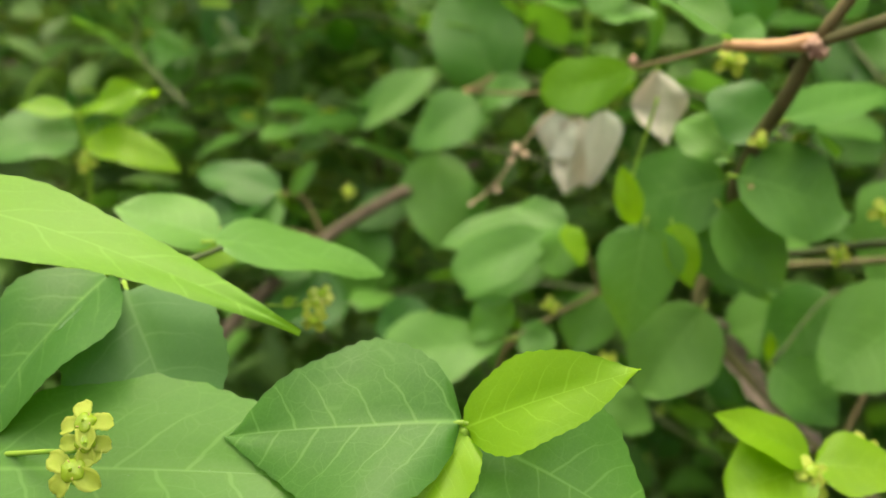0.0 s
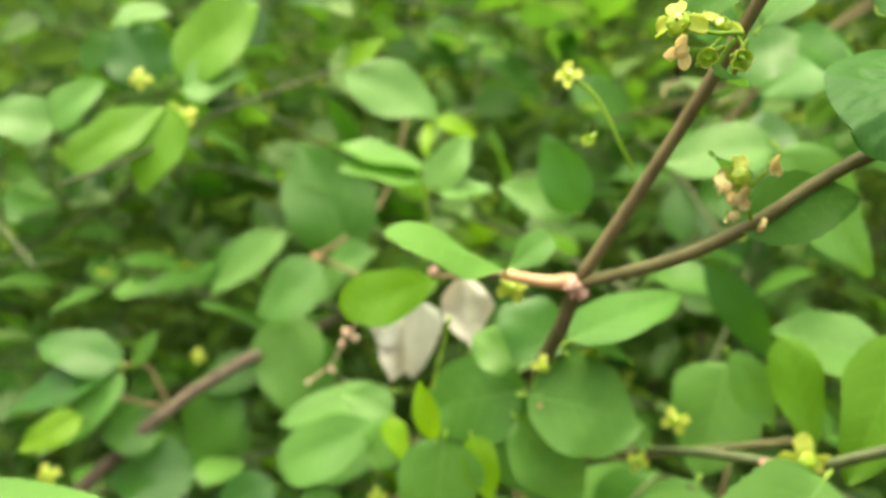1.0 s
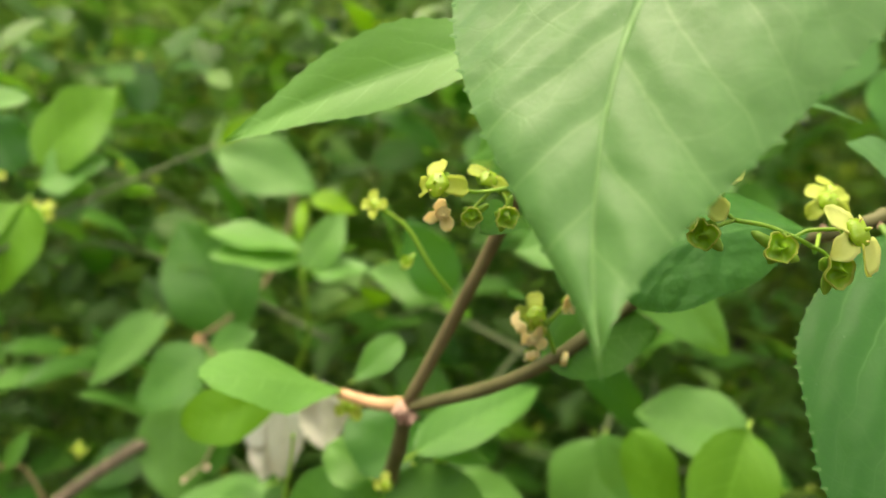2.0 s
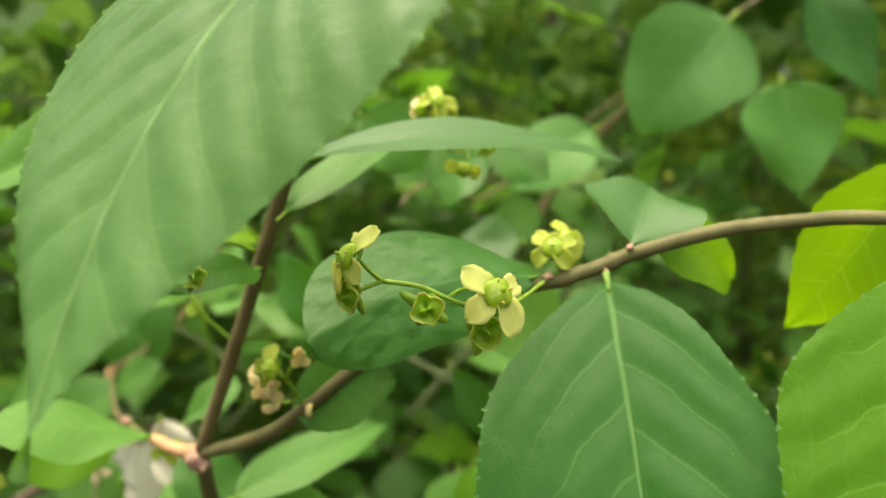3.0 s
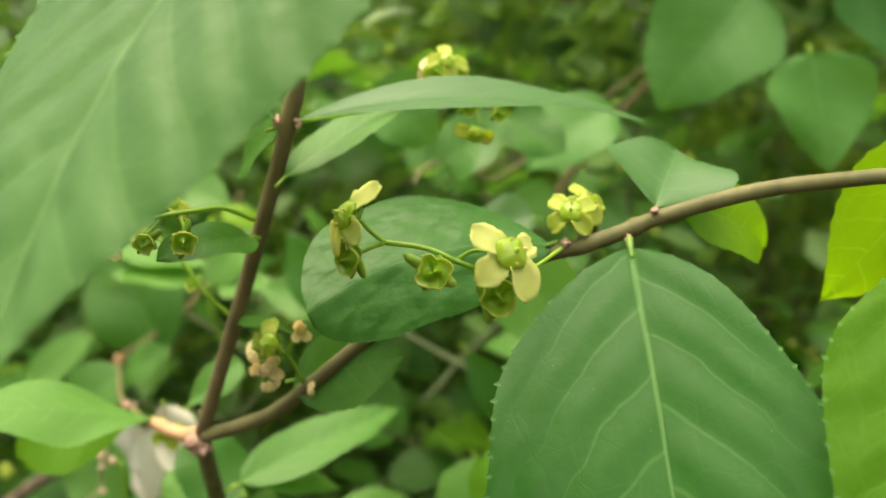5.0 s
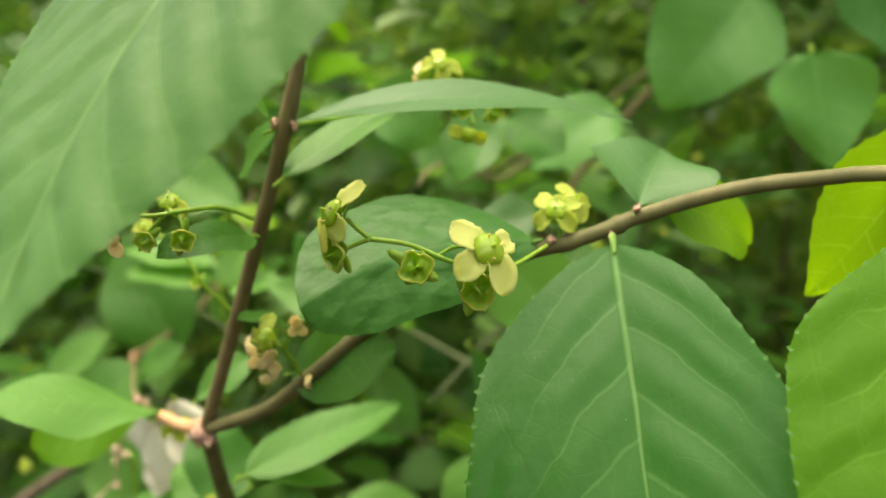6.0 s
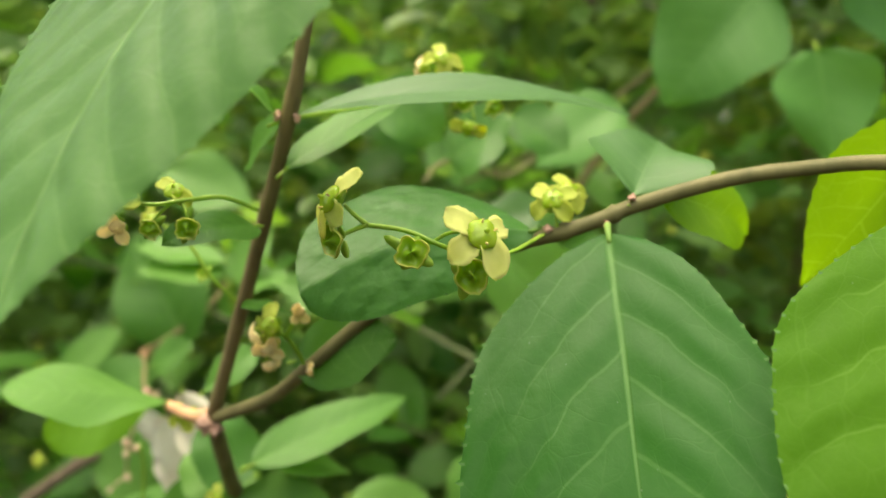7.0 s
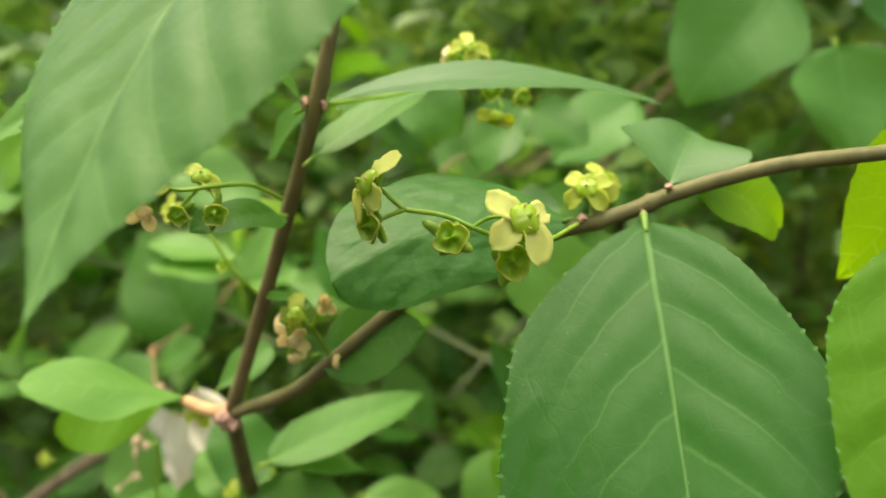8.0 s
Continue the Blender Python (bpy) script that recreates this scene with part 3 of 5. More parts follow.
leaf(branch, (0.1588, 0.1871, 1.0683), (0.1712, 0.1949, 1.0621), 0.0094, (0.22, -0.88, 0.42), YOUNG_BACKLIT, 'round', fold=0.3, bend=0.6, rows=20, cols=4, seed=8, petiole=0.08, label='backlit yellow-green curled leaf')
clump(branch, 'bud_scar', (0.1549, 0.1820, 1.0677), 0.00100, NODE, 11, 5)
clump(branch, 'bud_scar', (0.1520, 0.1817, 1.0648), 0.00100, NODE, 12, 5)
clump(branch, 'bud_scar', (0.1454, 0.1825, 1.0645), 0.00110, NODE, 13, 5)
stem(branch, 'flower_stalk', [(0.1449, 0.1824, 1.0638), (0.1401, 0.1740, 1.0624), (0.1352, 0.1653, 1.0638), (0.1311, 0.1652, 1.0656), (0.1274, 0.1650, 1.0663)], 0.00022, 0.00024, STALK, sides=8, label='thin green flower stalk')
stem(branch, 'flower_stalk', [(0.1274, 0.1650, 1.0663), (0.1262, 0.1650, 1.0673), (0.1253, 0.1647, 1.0683)], 0.00024, 0.00020, STALK, sides=8)
stem(branch, 'flower_stalk', [(0.1273, 0.1650, 1.0663), (0.1259, 0.1649, 1.0658), (0.1246, 0.1646, 1.0653)], 0.00024, 0.00020, STALK, sides=8)
stem(branch, 'flower_stalk', [(0.1337, 0.1652, 1.0645), (0.1325, 0.1649, 1.0644), (0.1319, 0.1646, 1.0641)], 0.00020, 0.00020, STALK, sides=8)
stem(branch, 'flower_stalk', [(0.1335, 0.1655, 1.0645), (0.1350, 0.1651, 1.0653), (0.1372, 0.1635, 1.0655)], 0.00020, 0.00020, STALK, sides=8)
stem(branch, 'flower_stalk', [(0.1350, 0.1653, 1.0638), (0.1366, 0.1650, 1.0630), (0.1372, 0.1642, 1.0617)], 0.00020, 0.00020, STALK, sides=8)
flower(branch, (0.1242, 0.1643, 1.0687), (-0.80, -0.40, 0.45), 0.00690, mat=PETAL, first=(0.80, -0.2, 0.6), flare=12, grow=(1.15, 1.05, 0.95, 0.8), spread=(0, 0, 14, 0), label='cream four-petalled flower seen from the side')
flower(branch, (0.1243, 0.1644, 1.0649), (-0.73, -0.69, -0.05), 0.00560, mat=PETAL_YELLOW, turn=100, petals=(), label='green flower cup without petals')
flower(branch, (0.1316, 0.1640, 1.0636), (-0.04, -0.99, 0.13), 0.00560, mat=PETAL_YELLOW, turn=110, petals=(), label='green flower cup without petals')
flower(branch, (0.1381, 0.1622, 1.0652), (0.46, -0.80, 0.38), 0.00690, mat=PETAL, first=(-0.7, -0.1, 0.6), flare=6, spread=(4, -16, -28, -26), grow=(1.05, 1.0, 1.15, 0.85), label='cream four-petalled flower with a green disc')
flower(branch, (0.1370, 0.1635, 1.0615), (0.22, -0.97, -0.09), 0.00640, mat=PETAL_YELLOW, turn=20, petals=(), label='faded green flower cup')
flower(branch, (0.1460, 0.1828, 1.0677), (-0.14, -0.89, 0.43), 0.00560, mat=PETAL_YELLOW, turn=40, flare=10)
flower(branch, (0.1483, 0.1860, 1.0687), (0.37, -0.75, 0.55), 0.00520, mat=PETAL_YELLOW, turn=10, flare=10)
stem(branch, 'flower_stalk', [(0.1464, 0.1826, 1.0646), (0.1465, 0.1837, 1.0660), (0.1470, 0.1849, 1.0676)], 0.00025, 0.00020, STALK, sides=6)

# Leaves and flowers of the upright stem.
leaf(branch, (0.1148, 0.1893, 1.0788), (0.1572, 0.1963, 1.0776), 0.0089, (0.06, -0.45, 0.89), SMOOTH, 'lance', fold=0.2, bend=0.6, wave=0.02, rows=28, cols=5, seed=15, label='long arching pale green leaf')
leaf(branch, (0.1136, 0.1902, 1.0725), (0.1278, 0.2080, 1.0836), 0.0065, (-0.21, -0.82, 0.54), PALE, 'lance', fold=0.2, bend=0.2, rows=18, cols=4, seed=16)
leaf(branch, (0.1130, 0.1892, 1.0791), (0.1087, 0.1847, 1.0831), 0.0044, (0.36, -0.42, 0.83), PALE, 'lance', fold=0.4, rows=14, seed=17)
leaf(branch, (0.1130, 0.1907, 1.0785), (0.1051, 0.2028, 1.0730), 0.0065, (-0.13, -0.87, 0.47), GREEN, 'oval', rows=16, seed=18)
clump(branch, 'bud_scar', (0.1156, 0.1888, 1.0787), 0.00130, NODE, 21, 5)
clump(branch, 'bud_scar', (0.1132, 0.1887, 1.0790), 0.00130, NODE, 22, 5)
leaf(branch, (0.1098, 0.1895, 1.0656), (0.1034, 0.1749, 1.0643), 0.0058, (0.07, -0.86, 0.51), GREEN, 'round', fold=0.2, bend=0.4, rows=18, cols=4, seed=19)
stem(branch, 'flower_stalk', [(0.1090, 0.1926, 1.0675), (0.1079, 0.1836, 1.0692), (0.1067, 0.1760, 1.0692), (0.1030, 0.1743, 1.0688), (0.1004, 0.1737, 1.0695)], 0.00030, 0.00022, STALK, sides=6)
stem(branch, 'flower_stalk', [(0.1046, 0.1749, 1.0688), (0.1031, 0.1747, 1.0674), (0.1026, 0.1746, 1.0665)], 0.00020, 0.00020, STALK, sides=6)
stem(branch, 'flower_stalk', [(0.1056, 0.1754, 1.0691), (0.1064, 0.1749, 1.0679), (0.1064, 0.1748, 1.0667)], 0.00020, 0.00020, STALK, sides=6)
flower(branch, (0.0989, 0.1736, 1.0696), (-0.46, -0.84, 0.29), 0.00600, mat=PETAL_YELLOW, turn=10, petals=(0, 1, 3), flare=20)
flower(branch, (0.0994, 0.1734, 1.0666), (0.26, -0.89, -0.38), 0.00400, mat=PETAL_OLD, turn=20, petals=(0, 1, 2), flare=-30, disc=PETAL_OLD, label='withered pinkish flower')
flower(branch, (0.1026, 0.1745, 1.0662), (-0.06, -0.94, -0.33), 0.00400, mat=PETAL_YELLOW, petals=())
flower(branch, (0.1064, 0.1748, 1.0661), (0.24, -0.96, -0.13), 0.00440, mat=PETAL_YELLOW, petals=(), turn=30)
flower(branch, (0.1046, 0.1765, 1.0702), (0.07, -0.75, 0.66), 0.00500, mat=PETAL_YELLOW, petals=(0, 2), turn=40)
flower(branch, (0.1330, 0.2011, 1.0870), (0.17, -0.87, 0.47), 0.00520, mat=PETAL_YELLOW, turn=0, flare=8)
flower(branch, (0.1343, 0.2026, 1.0860), (0.54, -0.84, 0.05), 0.00480, mat=PETAL_YELLOW, turn=30, flare=20)
flower(branch, (0.1305, 0.2023, 1.0858), (-0.43, -0.90, 0.08), 0.00440, mat=PETAL_OLD, turn=30, petals=(0, 1), flare=20)
flower(branch, (0.1357, 0.2023, 1.0814), (0.14, -0.87, -0.47), 0.00520, mat=PETAL_YELLOW, petals=())
flower(branch, (0.1363, 0.2020, 1.0775), (0.15, -0.96, -0.25), 0.00500, mat=PETAL_YELLOW, petals=(0, 2), turn=70, flare=10)
flower(branch, (0.1399, 0.2045, 1.0805), (0.42, -0.79, -0.44), 0.00460, mat=PETAL_YELLOW, petals=())
stem(branch, 'flower_stalk', [(0.1342, 0.2031, 1.0866), (0.1350, 0.2045, 1.0838), (0.1364, 0.2044, 1.0814), (0.1371, 0.2032, 1.0789)], 0.00030, 0.00020, STALK, sides=6)
stem(branch, 'flower_stalk', [(0.1147, 0.1893, 1.0787), (0.1220, 0.1994, 1.0807), (0.1308, 0.2051, 1.0829), (0.1350, 0.2045, 1.0838)], 0.00030, 0.00020, STALK, sides=6)

# Leaves and withered flowers near the fork.
leaf(branch, (0.1129, 0.1923, 1.0477), (0.1272, 0.1875, 1.0513), 0.0094, (0.17, -0.91, 0.38), GREEN, 'round', fold=0.1, bend=0.2, rows=20, cols=4, seed=23, label='small round dark green leaf')
leaf(branch, (0.1128, 0.1938, 1.0534), (0.1080, 0.1866, 1.0557), 0.0050, (0.06, -0.44, 0.90), GREEN, 'oval', rows=14, seed=24)
flower(branch, (0.1116, 0.1867, 1.0533), (-0.25, -0.95, 0.19), 0.00576, mat=PETAL_YELLOW, turn=0, petals=(0, 1, 2), flare=15)
flower(branch, (0.1097, 0.1865, 1.0520), (-0.46, -0.86, -0.22), 0.00400, mat=PETAL_OLD, turn=33, petals=(0, 1, 2), flare=40, disc=PETAL_OLD)
flower(branch, (0.1111, 0.1864, 1.0504), (0.37, -0.89, -0.27), 0.00420, mat=PETAL_OLD, turn=66, petals=(0, 2, 3), flare=-30, disc=PETAL_OLD)
flower(branch, (0.1111, 0.1868, 1.0484), (0.16, -0.95, -0.28), 0.00360, mat=PETAL_OLD, turn=99, petals=(1, 2), flare=50, disc=PETAL_OLD)
flower(branch, (0.1154, 0.1860, 1.0551), (0.46, -0.84, -0.27), 0.00340, mat=PETAL_OLD, turn=132, petals=(0, 1, 3), flare=-45, disc=PETAL_OLD)
flower(branch, (0.1157, 0.1890, 1.0471), (-0.18, -0.95, -0.26), 0.00220, mat=PETAL_OLD, turn=165, petals=(0, 2), flare=30, disc=PETAL_OLD)
stem(branch, 'flower_stalk', [(0.1150, 0.1909, 1.0469), (0.1132, 0.1886, 1.0514), (0.1117, 0.1866, 1.0525), (0.1109, 0.1863, 1.0490)], 0.00030, 0.00020, STALK, sides=6)
stem(branch, 'flower_stalk', [(0.1129, 0.1886, 1.0515), (0.1145, 0.1869, 1.0538), (0.1154, 0.1860, 1.0551)], 0.00030, 0.00020, STALK, sides=6)
leaf(branch, (0.0849, 0.2185, 1.0356), (0.0656, 0.2038, 1.0413), 0.0139, (0.06, -0.45, 0.89), PALE, 'spoon', fold=-0.1, bend=0.5, rows=24, cols=5, seed=51, label='pale green rounded leaf')
leaf(branch, (0.0861, 0.2315, 1.0341), (0.0944, 0.2373, 1.0407), 0.0062, (0.09, -0.92, 0.39), PALE, 'spoon', rows=16, seed=52)
leaf(branch, (0.0734, 0.2390, 1.0305), (0.0549, 0.2331, 1.0252), 0.0106, (0.20, -0.96, 0.21), LIME, 'spoon', fold=0.15, bend=0.3, rows=24, cols=5, seed=53, label='backlit yellow-green leaf')
leaf(branch, (0.0661, 0.2659, 1.0200), (0.0627, 0.2660, 1.0025), 0.0122, (-0.19, -0.96, 0.19), DRY, 'heart', fold=-1.0, rows=22, cols=5, seed=54, wave=0.15, teeth=0.05, label='withered grey-white hanging leaf')
leaf(branch, (0.0696, 0.2602, 1.0225), (0.0675, 0.2623, 1.0048), 0.0089, (0.49, -0.85, 0.21), SILVER, 'heart', fold=0.5, rows=14, seed=55, wave=0.06, label='withered grey-white hanging leaf')
leaf(branch, (0.0632, 0.2669, 1.0197), (0.0586, 0.2709, 1.0113), 0.0113, (-0.40, -0.90, 0.18), SILVER, 'round', fold=0.4, rows=14, seed=59, wave=0.06)
leaf(branch, (0.0776, 0.2431, 1.0312), (0.0804, 0.2426, 1.0168), 0.0099, (-0.09, -0.98, 0.20), DRY, 'broad', fold=-0.9, rows=22, cols=5, seed=56, wave=0.15, teeth=0.05, label='withered beige hanging leaf')
stem(branch, 'withered_stalk', [(0.0631, 0.2655, 1.0258), (0.0552, 0.2695, 1.0168), (0.0488, 0.2783, 1.0056), (0.0456, 0.2837, 1.0005), (0.0404, 0.2857, 0.9958)], 0.00030, 0.00025, HUSK, sides=6, label='dry tan flower stalk')
clump(branch, 'seed_head', (0.0511, 0.2739, 1.0116), 0.00260, HUSK, 61, 12, label='dry tan seed head')
clump(branch, 'seed_head', (0.0534, 0.2738, 1.0104), 0.00211, HUSK, 62, 12, label='dry tan seed head')
clump(branch, 'seed_head', (0.0471, 0.2817, 1.0003), 0.00186, HUSK, 63, 12, label='dry tan seed head')
clump(branch, 'seed_head', (0.0405, 0.2852, 0.9959), 0.00149, HUSK, 64, 12, label='dry tan seed head')
clump(branch, 'seed_head', (0.0501, 0.2756, 1.0084), 0.00186, HUSK, 65, 12, label='dry tan seed head')
stem(branch, 'withered_stalk', [(0.0757, 0.2274, 1.0258), (0.0749, 0.2298, 1.0201), (0.0736, 0.2311, 1.0133), (0.0732, 0.2309, 1.0111)], 0.00030, 0.00030, STALK, sides=6)
leaf(branch, (0.0910, 0.2341, 1.0112), (0.0718, 0.2402, 1.0041), 0.0181, (-0.05, -0.92, 0.38), GREEN, 'round', fold=0.08, bend=0.2, rows=28, cols=5, seed=57, label='round dark green leaf with fine veins')
leaf(branch, (0.0900, 0.2233, 1.0132), (0.1120, 0.2290, 1.0074), 0.0185, (0.08, -0.86, 0.51), PALE, 'round', fold=0.08, bend=0.3, rows=28, cols=5, seed=58, label='broad green leaf with a brown spot')
clump(branch, 'brown_spot', (0.0922, 0.2229, 1.0118), 0.00110, TAN, 70, 3)
leaf(branch, (0.0965, 0.2262, 1.0208), (0.0849, 0.2307, 1.0273), 0.0121, (-0.10, -0.84, 0.53), DEEP, 'round', fold=0.1, rows=18, cols=4, seed=71)
leaf(branch, (0.0891, 0.2297, 1.0166), (0.0812, 0.2351, 1.0214), 0.0099, (-0.10, -0.84, 0.53), PALE, 'round', rows=18, cols=4, seed=72)
leaf(branch, (0.0969, 0.2234, 1.0233), (0.1215, 0.2435, 1.0293), 0.0103, (-0.03, -0.63, 0.78), PALE, 'oval', fold=0.3, bend=0.2, rows=24, cols=4, seed=73)
leaf(branch, (0.0969, 0.2234, 1.0232), (0.1110, 0.2379, 1.0157), 0.0078, (0.07, -0.51, 0.86), PALE, 'oval', fold=0.2, bend=0.8, rows=18, cols=4, seed=74)
leaf(branch, (0.0891, 0.2287, 1.0071), (0.1021, 0.2292, 0.9916), 0.0143, (0.09, -0.88, 0.47), PALE, 'tipped', rows=24, cols=4, seed=75)
flower(branch, (0.0922, 0.2189, 1.0195), (-0.10, -0.95, 0.29), 0.00420, mat=PETAL_YELLOW, petals=(0, 1))
flower(branch, (0.1019, 0.2302, 1.0199), (0.14, -0.89, -0.43), 0.00480, mat=PETAL_YELLOW, petals=())
flower(branch, (0.0861, 0.2212, 1.0325), (0.00, -0.95, 0.30), 0.00520, mat=PETAL_YELLOW, turn=30)
stem(branch, 'flower_stalk', [(0.1021, 0.2056, 1.0535), (0.0990, 0.2029, 1.0577), (0.0957, 0.2025, 1.0632), (0.0917, 0.2017, 1.0663)], 0.00030, 0.00030, STALK, sides=6, label='thin green flower stalk')
flower(branch, (0.0911, 0.2018, 1.0666), (-0.47, -0.78, 0.41), 0.00420, mat=PETAL_YELLOW, turn=10, flare=-20)
flower(branch, (0.0955, 0.2089, 1.0578), (-0.21, -0.93, 0.30), 0.00340, mat=PETAL_YELLOW, turn=10, petals=())
leaf(branch, (0.0760, 0.2279, 1.0029), (0.0744, 0.2290, 0.9795), 0.0150, (-0.03, -0.88, 0.47), PALE, 'taper', fold=0.25, rows=24, cols=5, seed=76)
leaf(branch, (0.0809, 0.2285, 1.0035), (0.0853, 0.2264, 0.9918), 0.0069, (0.19, -0.98, 0.11), YOUNG_BACKLIT, 'tipped', rows=18, cols=4, seed=77)
leaf(branch, (0.0742, 0.2277, 1.0028), (0.0707, 0.2286, 1.0135), 0.0052, (-0.28, -0.96, 0.08), YOUNG_BACKLIT, 'oval', fold=0.4, rows=16, seed=78)
leaf(branch, (0.0859, 0.2346, 1.0014), (0.1029, 0.2373, 0.9878), 0.0135, (0.14, -0.82, 0.56), PALE, 'taper', rows=20, cols=4, seed=79)
leaf(branch, (0.0929, 0.2477, 0.9829), (0.0812, 0.2428, 0.9641), 0.0184, (-0.03, -0.88, 0.47), PALE, 'round', rows=20, cols=4, seed=80)
leaf(branch, (0.0924, 0.2400, 1.0146), (0.0838, 0.2445, 1.0203), 0.0106, (-0.13, -0.84, 0.53), PALE, 'round', rows=18, cols=4, seed=81)
leaf(branch, (0.0959, 0.2544, 0.9742), (0.1050, 0.2541, 0.9592), 0.0142, (0.15, -0.86, 0.48), DEEP, 'round', rows=18, cols=4, seed=82)

# The near leaf that hangs in front.
near_twig = thing("leafy_twig", (0.1150, 0.1660, 1.1020), "slim twig with broad toothed leaves close by", "twig", "leafy twigs")
leaf(near_twig, (0.1260, 0.1600, 1.1010), (0.1073, 0.1350, 1.0582), 0.0392, (-0.38, -0.74, 0.55), SILK, 'long_tipped', label='large toothed leaf with a long tip', fold=0.12, side_curl=0.12, bend=0.2, wave=0.02, teeth=0.013, rows=150, cols=16, quilt=0.003, pairs=6.6, spurs=6, petiole=0.06, seed=91, lean=0.12, skew=-0.05, rise=(1.0, 0.3), uneven=0.3)
leaf(near_twig, (0.1068, 0.1812, 1.0862), (0.0744, 0.1850, 1.0744), 0.0100, (0.08, -0.88, 0.48), PALE, 'tipped', fold=0.4, bend=0.4, rows=30, cols=5, seed=92, teeth=0.02)
stem(near_twig, 'stem', [(0.1700, 0.1550, 1.1320), (0.1480, 0.1600, 1.1160), (0.1266, 0.1618, 1.1042), (0.1120, 0.1720, 1.1020), (0.1080, 0.1813, 1.0897)], 0.00100, 0.00080, TWIG)

# Low sprig close to the walker at the start.
sprig = thing("leafy_twig", (0.0485, 0.1518, 0.9937), "shoot with yellow-green young leaves and yellow flowers", "twig", "leafy twigs")
stem(sprig, 'stem', [(0.0411, 0.1650, 0.9618), (0.0475, 0.1593, 0.9809), (0.0486, 0.1518, 0.9938)], 0.00080, 0.00050, STALK)
leaf(sprig, (0.0488, 0.1519, 0.9938), (0.0644, 0.1489, 1.0024), 0.0091, (-0.01, -0.73, 0.68), YOUNG_BACKLIT, 'tipped', fold=0.3, bend=0.3, rows=28, cols=5, seed=101, label='young yellow-green pointed leaf')
leaf(sprig, (0.0488, 0.1518, 0.9933), (0.0445, 0.1459, 0.9866), 0.0073, (-0.06, -0.76, 0.64), YOUNG_BACKLIT, 'oval', fold=0.25, rows=24, cols=5, seed=102, label='young yellow-green leaf')
leaf(sprig, (0.0482, 0.1519, 0.9943), (0.0246, 0.1520, 0.9902), 0.0180, (0.01, -0.62, 0.78), GREEN, 'tipped', fold=0.2, bend=0.4, rows=30, cols=5, seed=103)
leaf(sprig, (0.0491, 0.1537, 0.9924), (0.0683, 0.1515, 0.9839), 0.0175, (0.07, -0.66, 0.75), GREEN, 'oval', fold=0.15, bend=0.3, rows=30, cols=5, seed=104)
sprig_two = thing("leafy_twig", (0.0045, 0.1541, 0.9736), "shoot with broad green leaves and yellow flowers", "twig", "leafy twigs")
stem(sprig_two, 'stem', [(-0.0030, 0.1607, 0.9594), (0.0027, 0.1637, 0.9810), (0.0060, 0.1659, 1.0004), (0.0097, 0.1708, 1.0023), (0.0129, 0.1815, 1.0032)], 0.00055, 0.00040, SHOOT)
leaf(sprig_two, (0.0082, 0.1643, 1.0013), (0.0198, 0.1540, 0.9866), 0.0183, (-0.06, -0.73, 0.68), SMOOTH, 'heart', fold=0.3, bend=0.2, rows=30, cols=5, seed=105)
leaf(sprig_two, (0.0056, 0.1655, 1.0032), (-0.0037, 0.1518, 0.9860), 0.0178, (-0.31, -0.66, 0.69), GREEN, 'oval', fold=0.3, rows=28, cols=5, seed=106)
leaf(sprig_two, (-0.0040, 0.1496, 0.9852), (0.0395, 0.1498, 0.9877), 0.0216, (0.00, -0.52, 0.85), GREEN, 'oval', fold=0.15, bend=0.3, rows=30, cols=5, seed=107)
leaf(sprig_two, (-0.0003, 0.1419, 1.0154), (0.0354, 0.1390, 1.0062), 0.0088, (0.10, -0.48, 0.87), LIME, 'drawn', fold=0.1, bend=0.35, rows=30, cols=5, seed=108, label='young yellow-green drawn-out leaf')
leaf(sprig_two, (0.0102, 0.1863, 1.0030), (0.0325, 0.1982, 0.9968), 0.0141, (-0.02, -0.32, 0.95), PALE, 'tipped', fold=0.1, bend=0.4, rows=24, cols=4, seed=109)
leaf(sprig_two, (0.0088, 0.1912, 1.0022), (-0.0058, 0.1887, 1.0062), 0.0123, (-0.01, -0.43, 0.90), PALE, 'oval', rows=20, cols=4, seed=110)
flower(sprig_two, (0.0244, 0.1889, 0.9946), (0.16, -0.85, 0.51), 0.00400, mat=PETAL_YELLOW, turn=20)
flower(sprig_two, (0.0251, 0.1892, 0.9958), (0.35, -0.79, 0.50), 0.00340, mat=PETAL, turn=60)
flower(sprig_two, (0.0242, 0.1883, 0.9919), (0.10, -0.99, -0.12), 0.00380, mat=PETAL_YELLOW, turn=40)
flower(sprig_two, (0.0202, 0.1894, 0.9941), (-0.05, -0.87, 0.49), 0.00280, mat=PETAL_YELLOW, petals=())
stem(sprig_two, 'flower_stalk', [(0.0165, 0.1900, 0.9932), (0.0203, 0.1893, 0.9936), (0.0238, 0.1897, 0.9939), (0.0240, 0.1893, 0.9918)], 0.00020, 0.00020, STALK, sides=6)
flower(sprig_two, (0.0136, 0.1448, 0.9940), (0.02, -0.66, 0.75), 0.00460, mat=PETAL_YELLOW, turn=20)
flower(sprig_two, (0.0134, 0.1428, 0.9902), (0.06, -0.86, 0.50), 0.00520, mat=PETAL_YELLOW, turn=60)
flower(sprig_two, (0.0140, 0.1440, 0.9924), (0.35, -0.79, 0.50), 0.00420, mat=PETAL_YELLOW, turn=0)
stem(sprig_two, 'flower_stalk', [(0.0005, 0.1513, 0.9864), (0.0079, 0.1474, 0.9893), (0.0127, 0.1451, 0.9911), (0.0133, 0.1452, 0.9937)], 0.00030, 0.00020, STALK, sides=6)

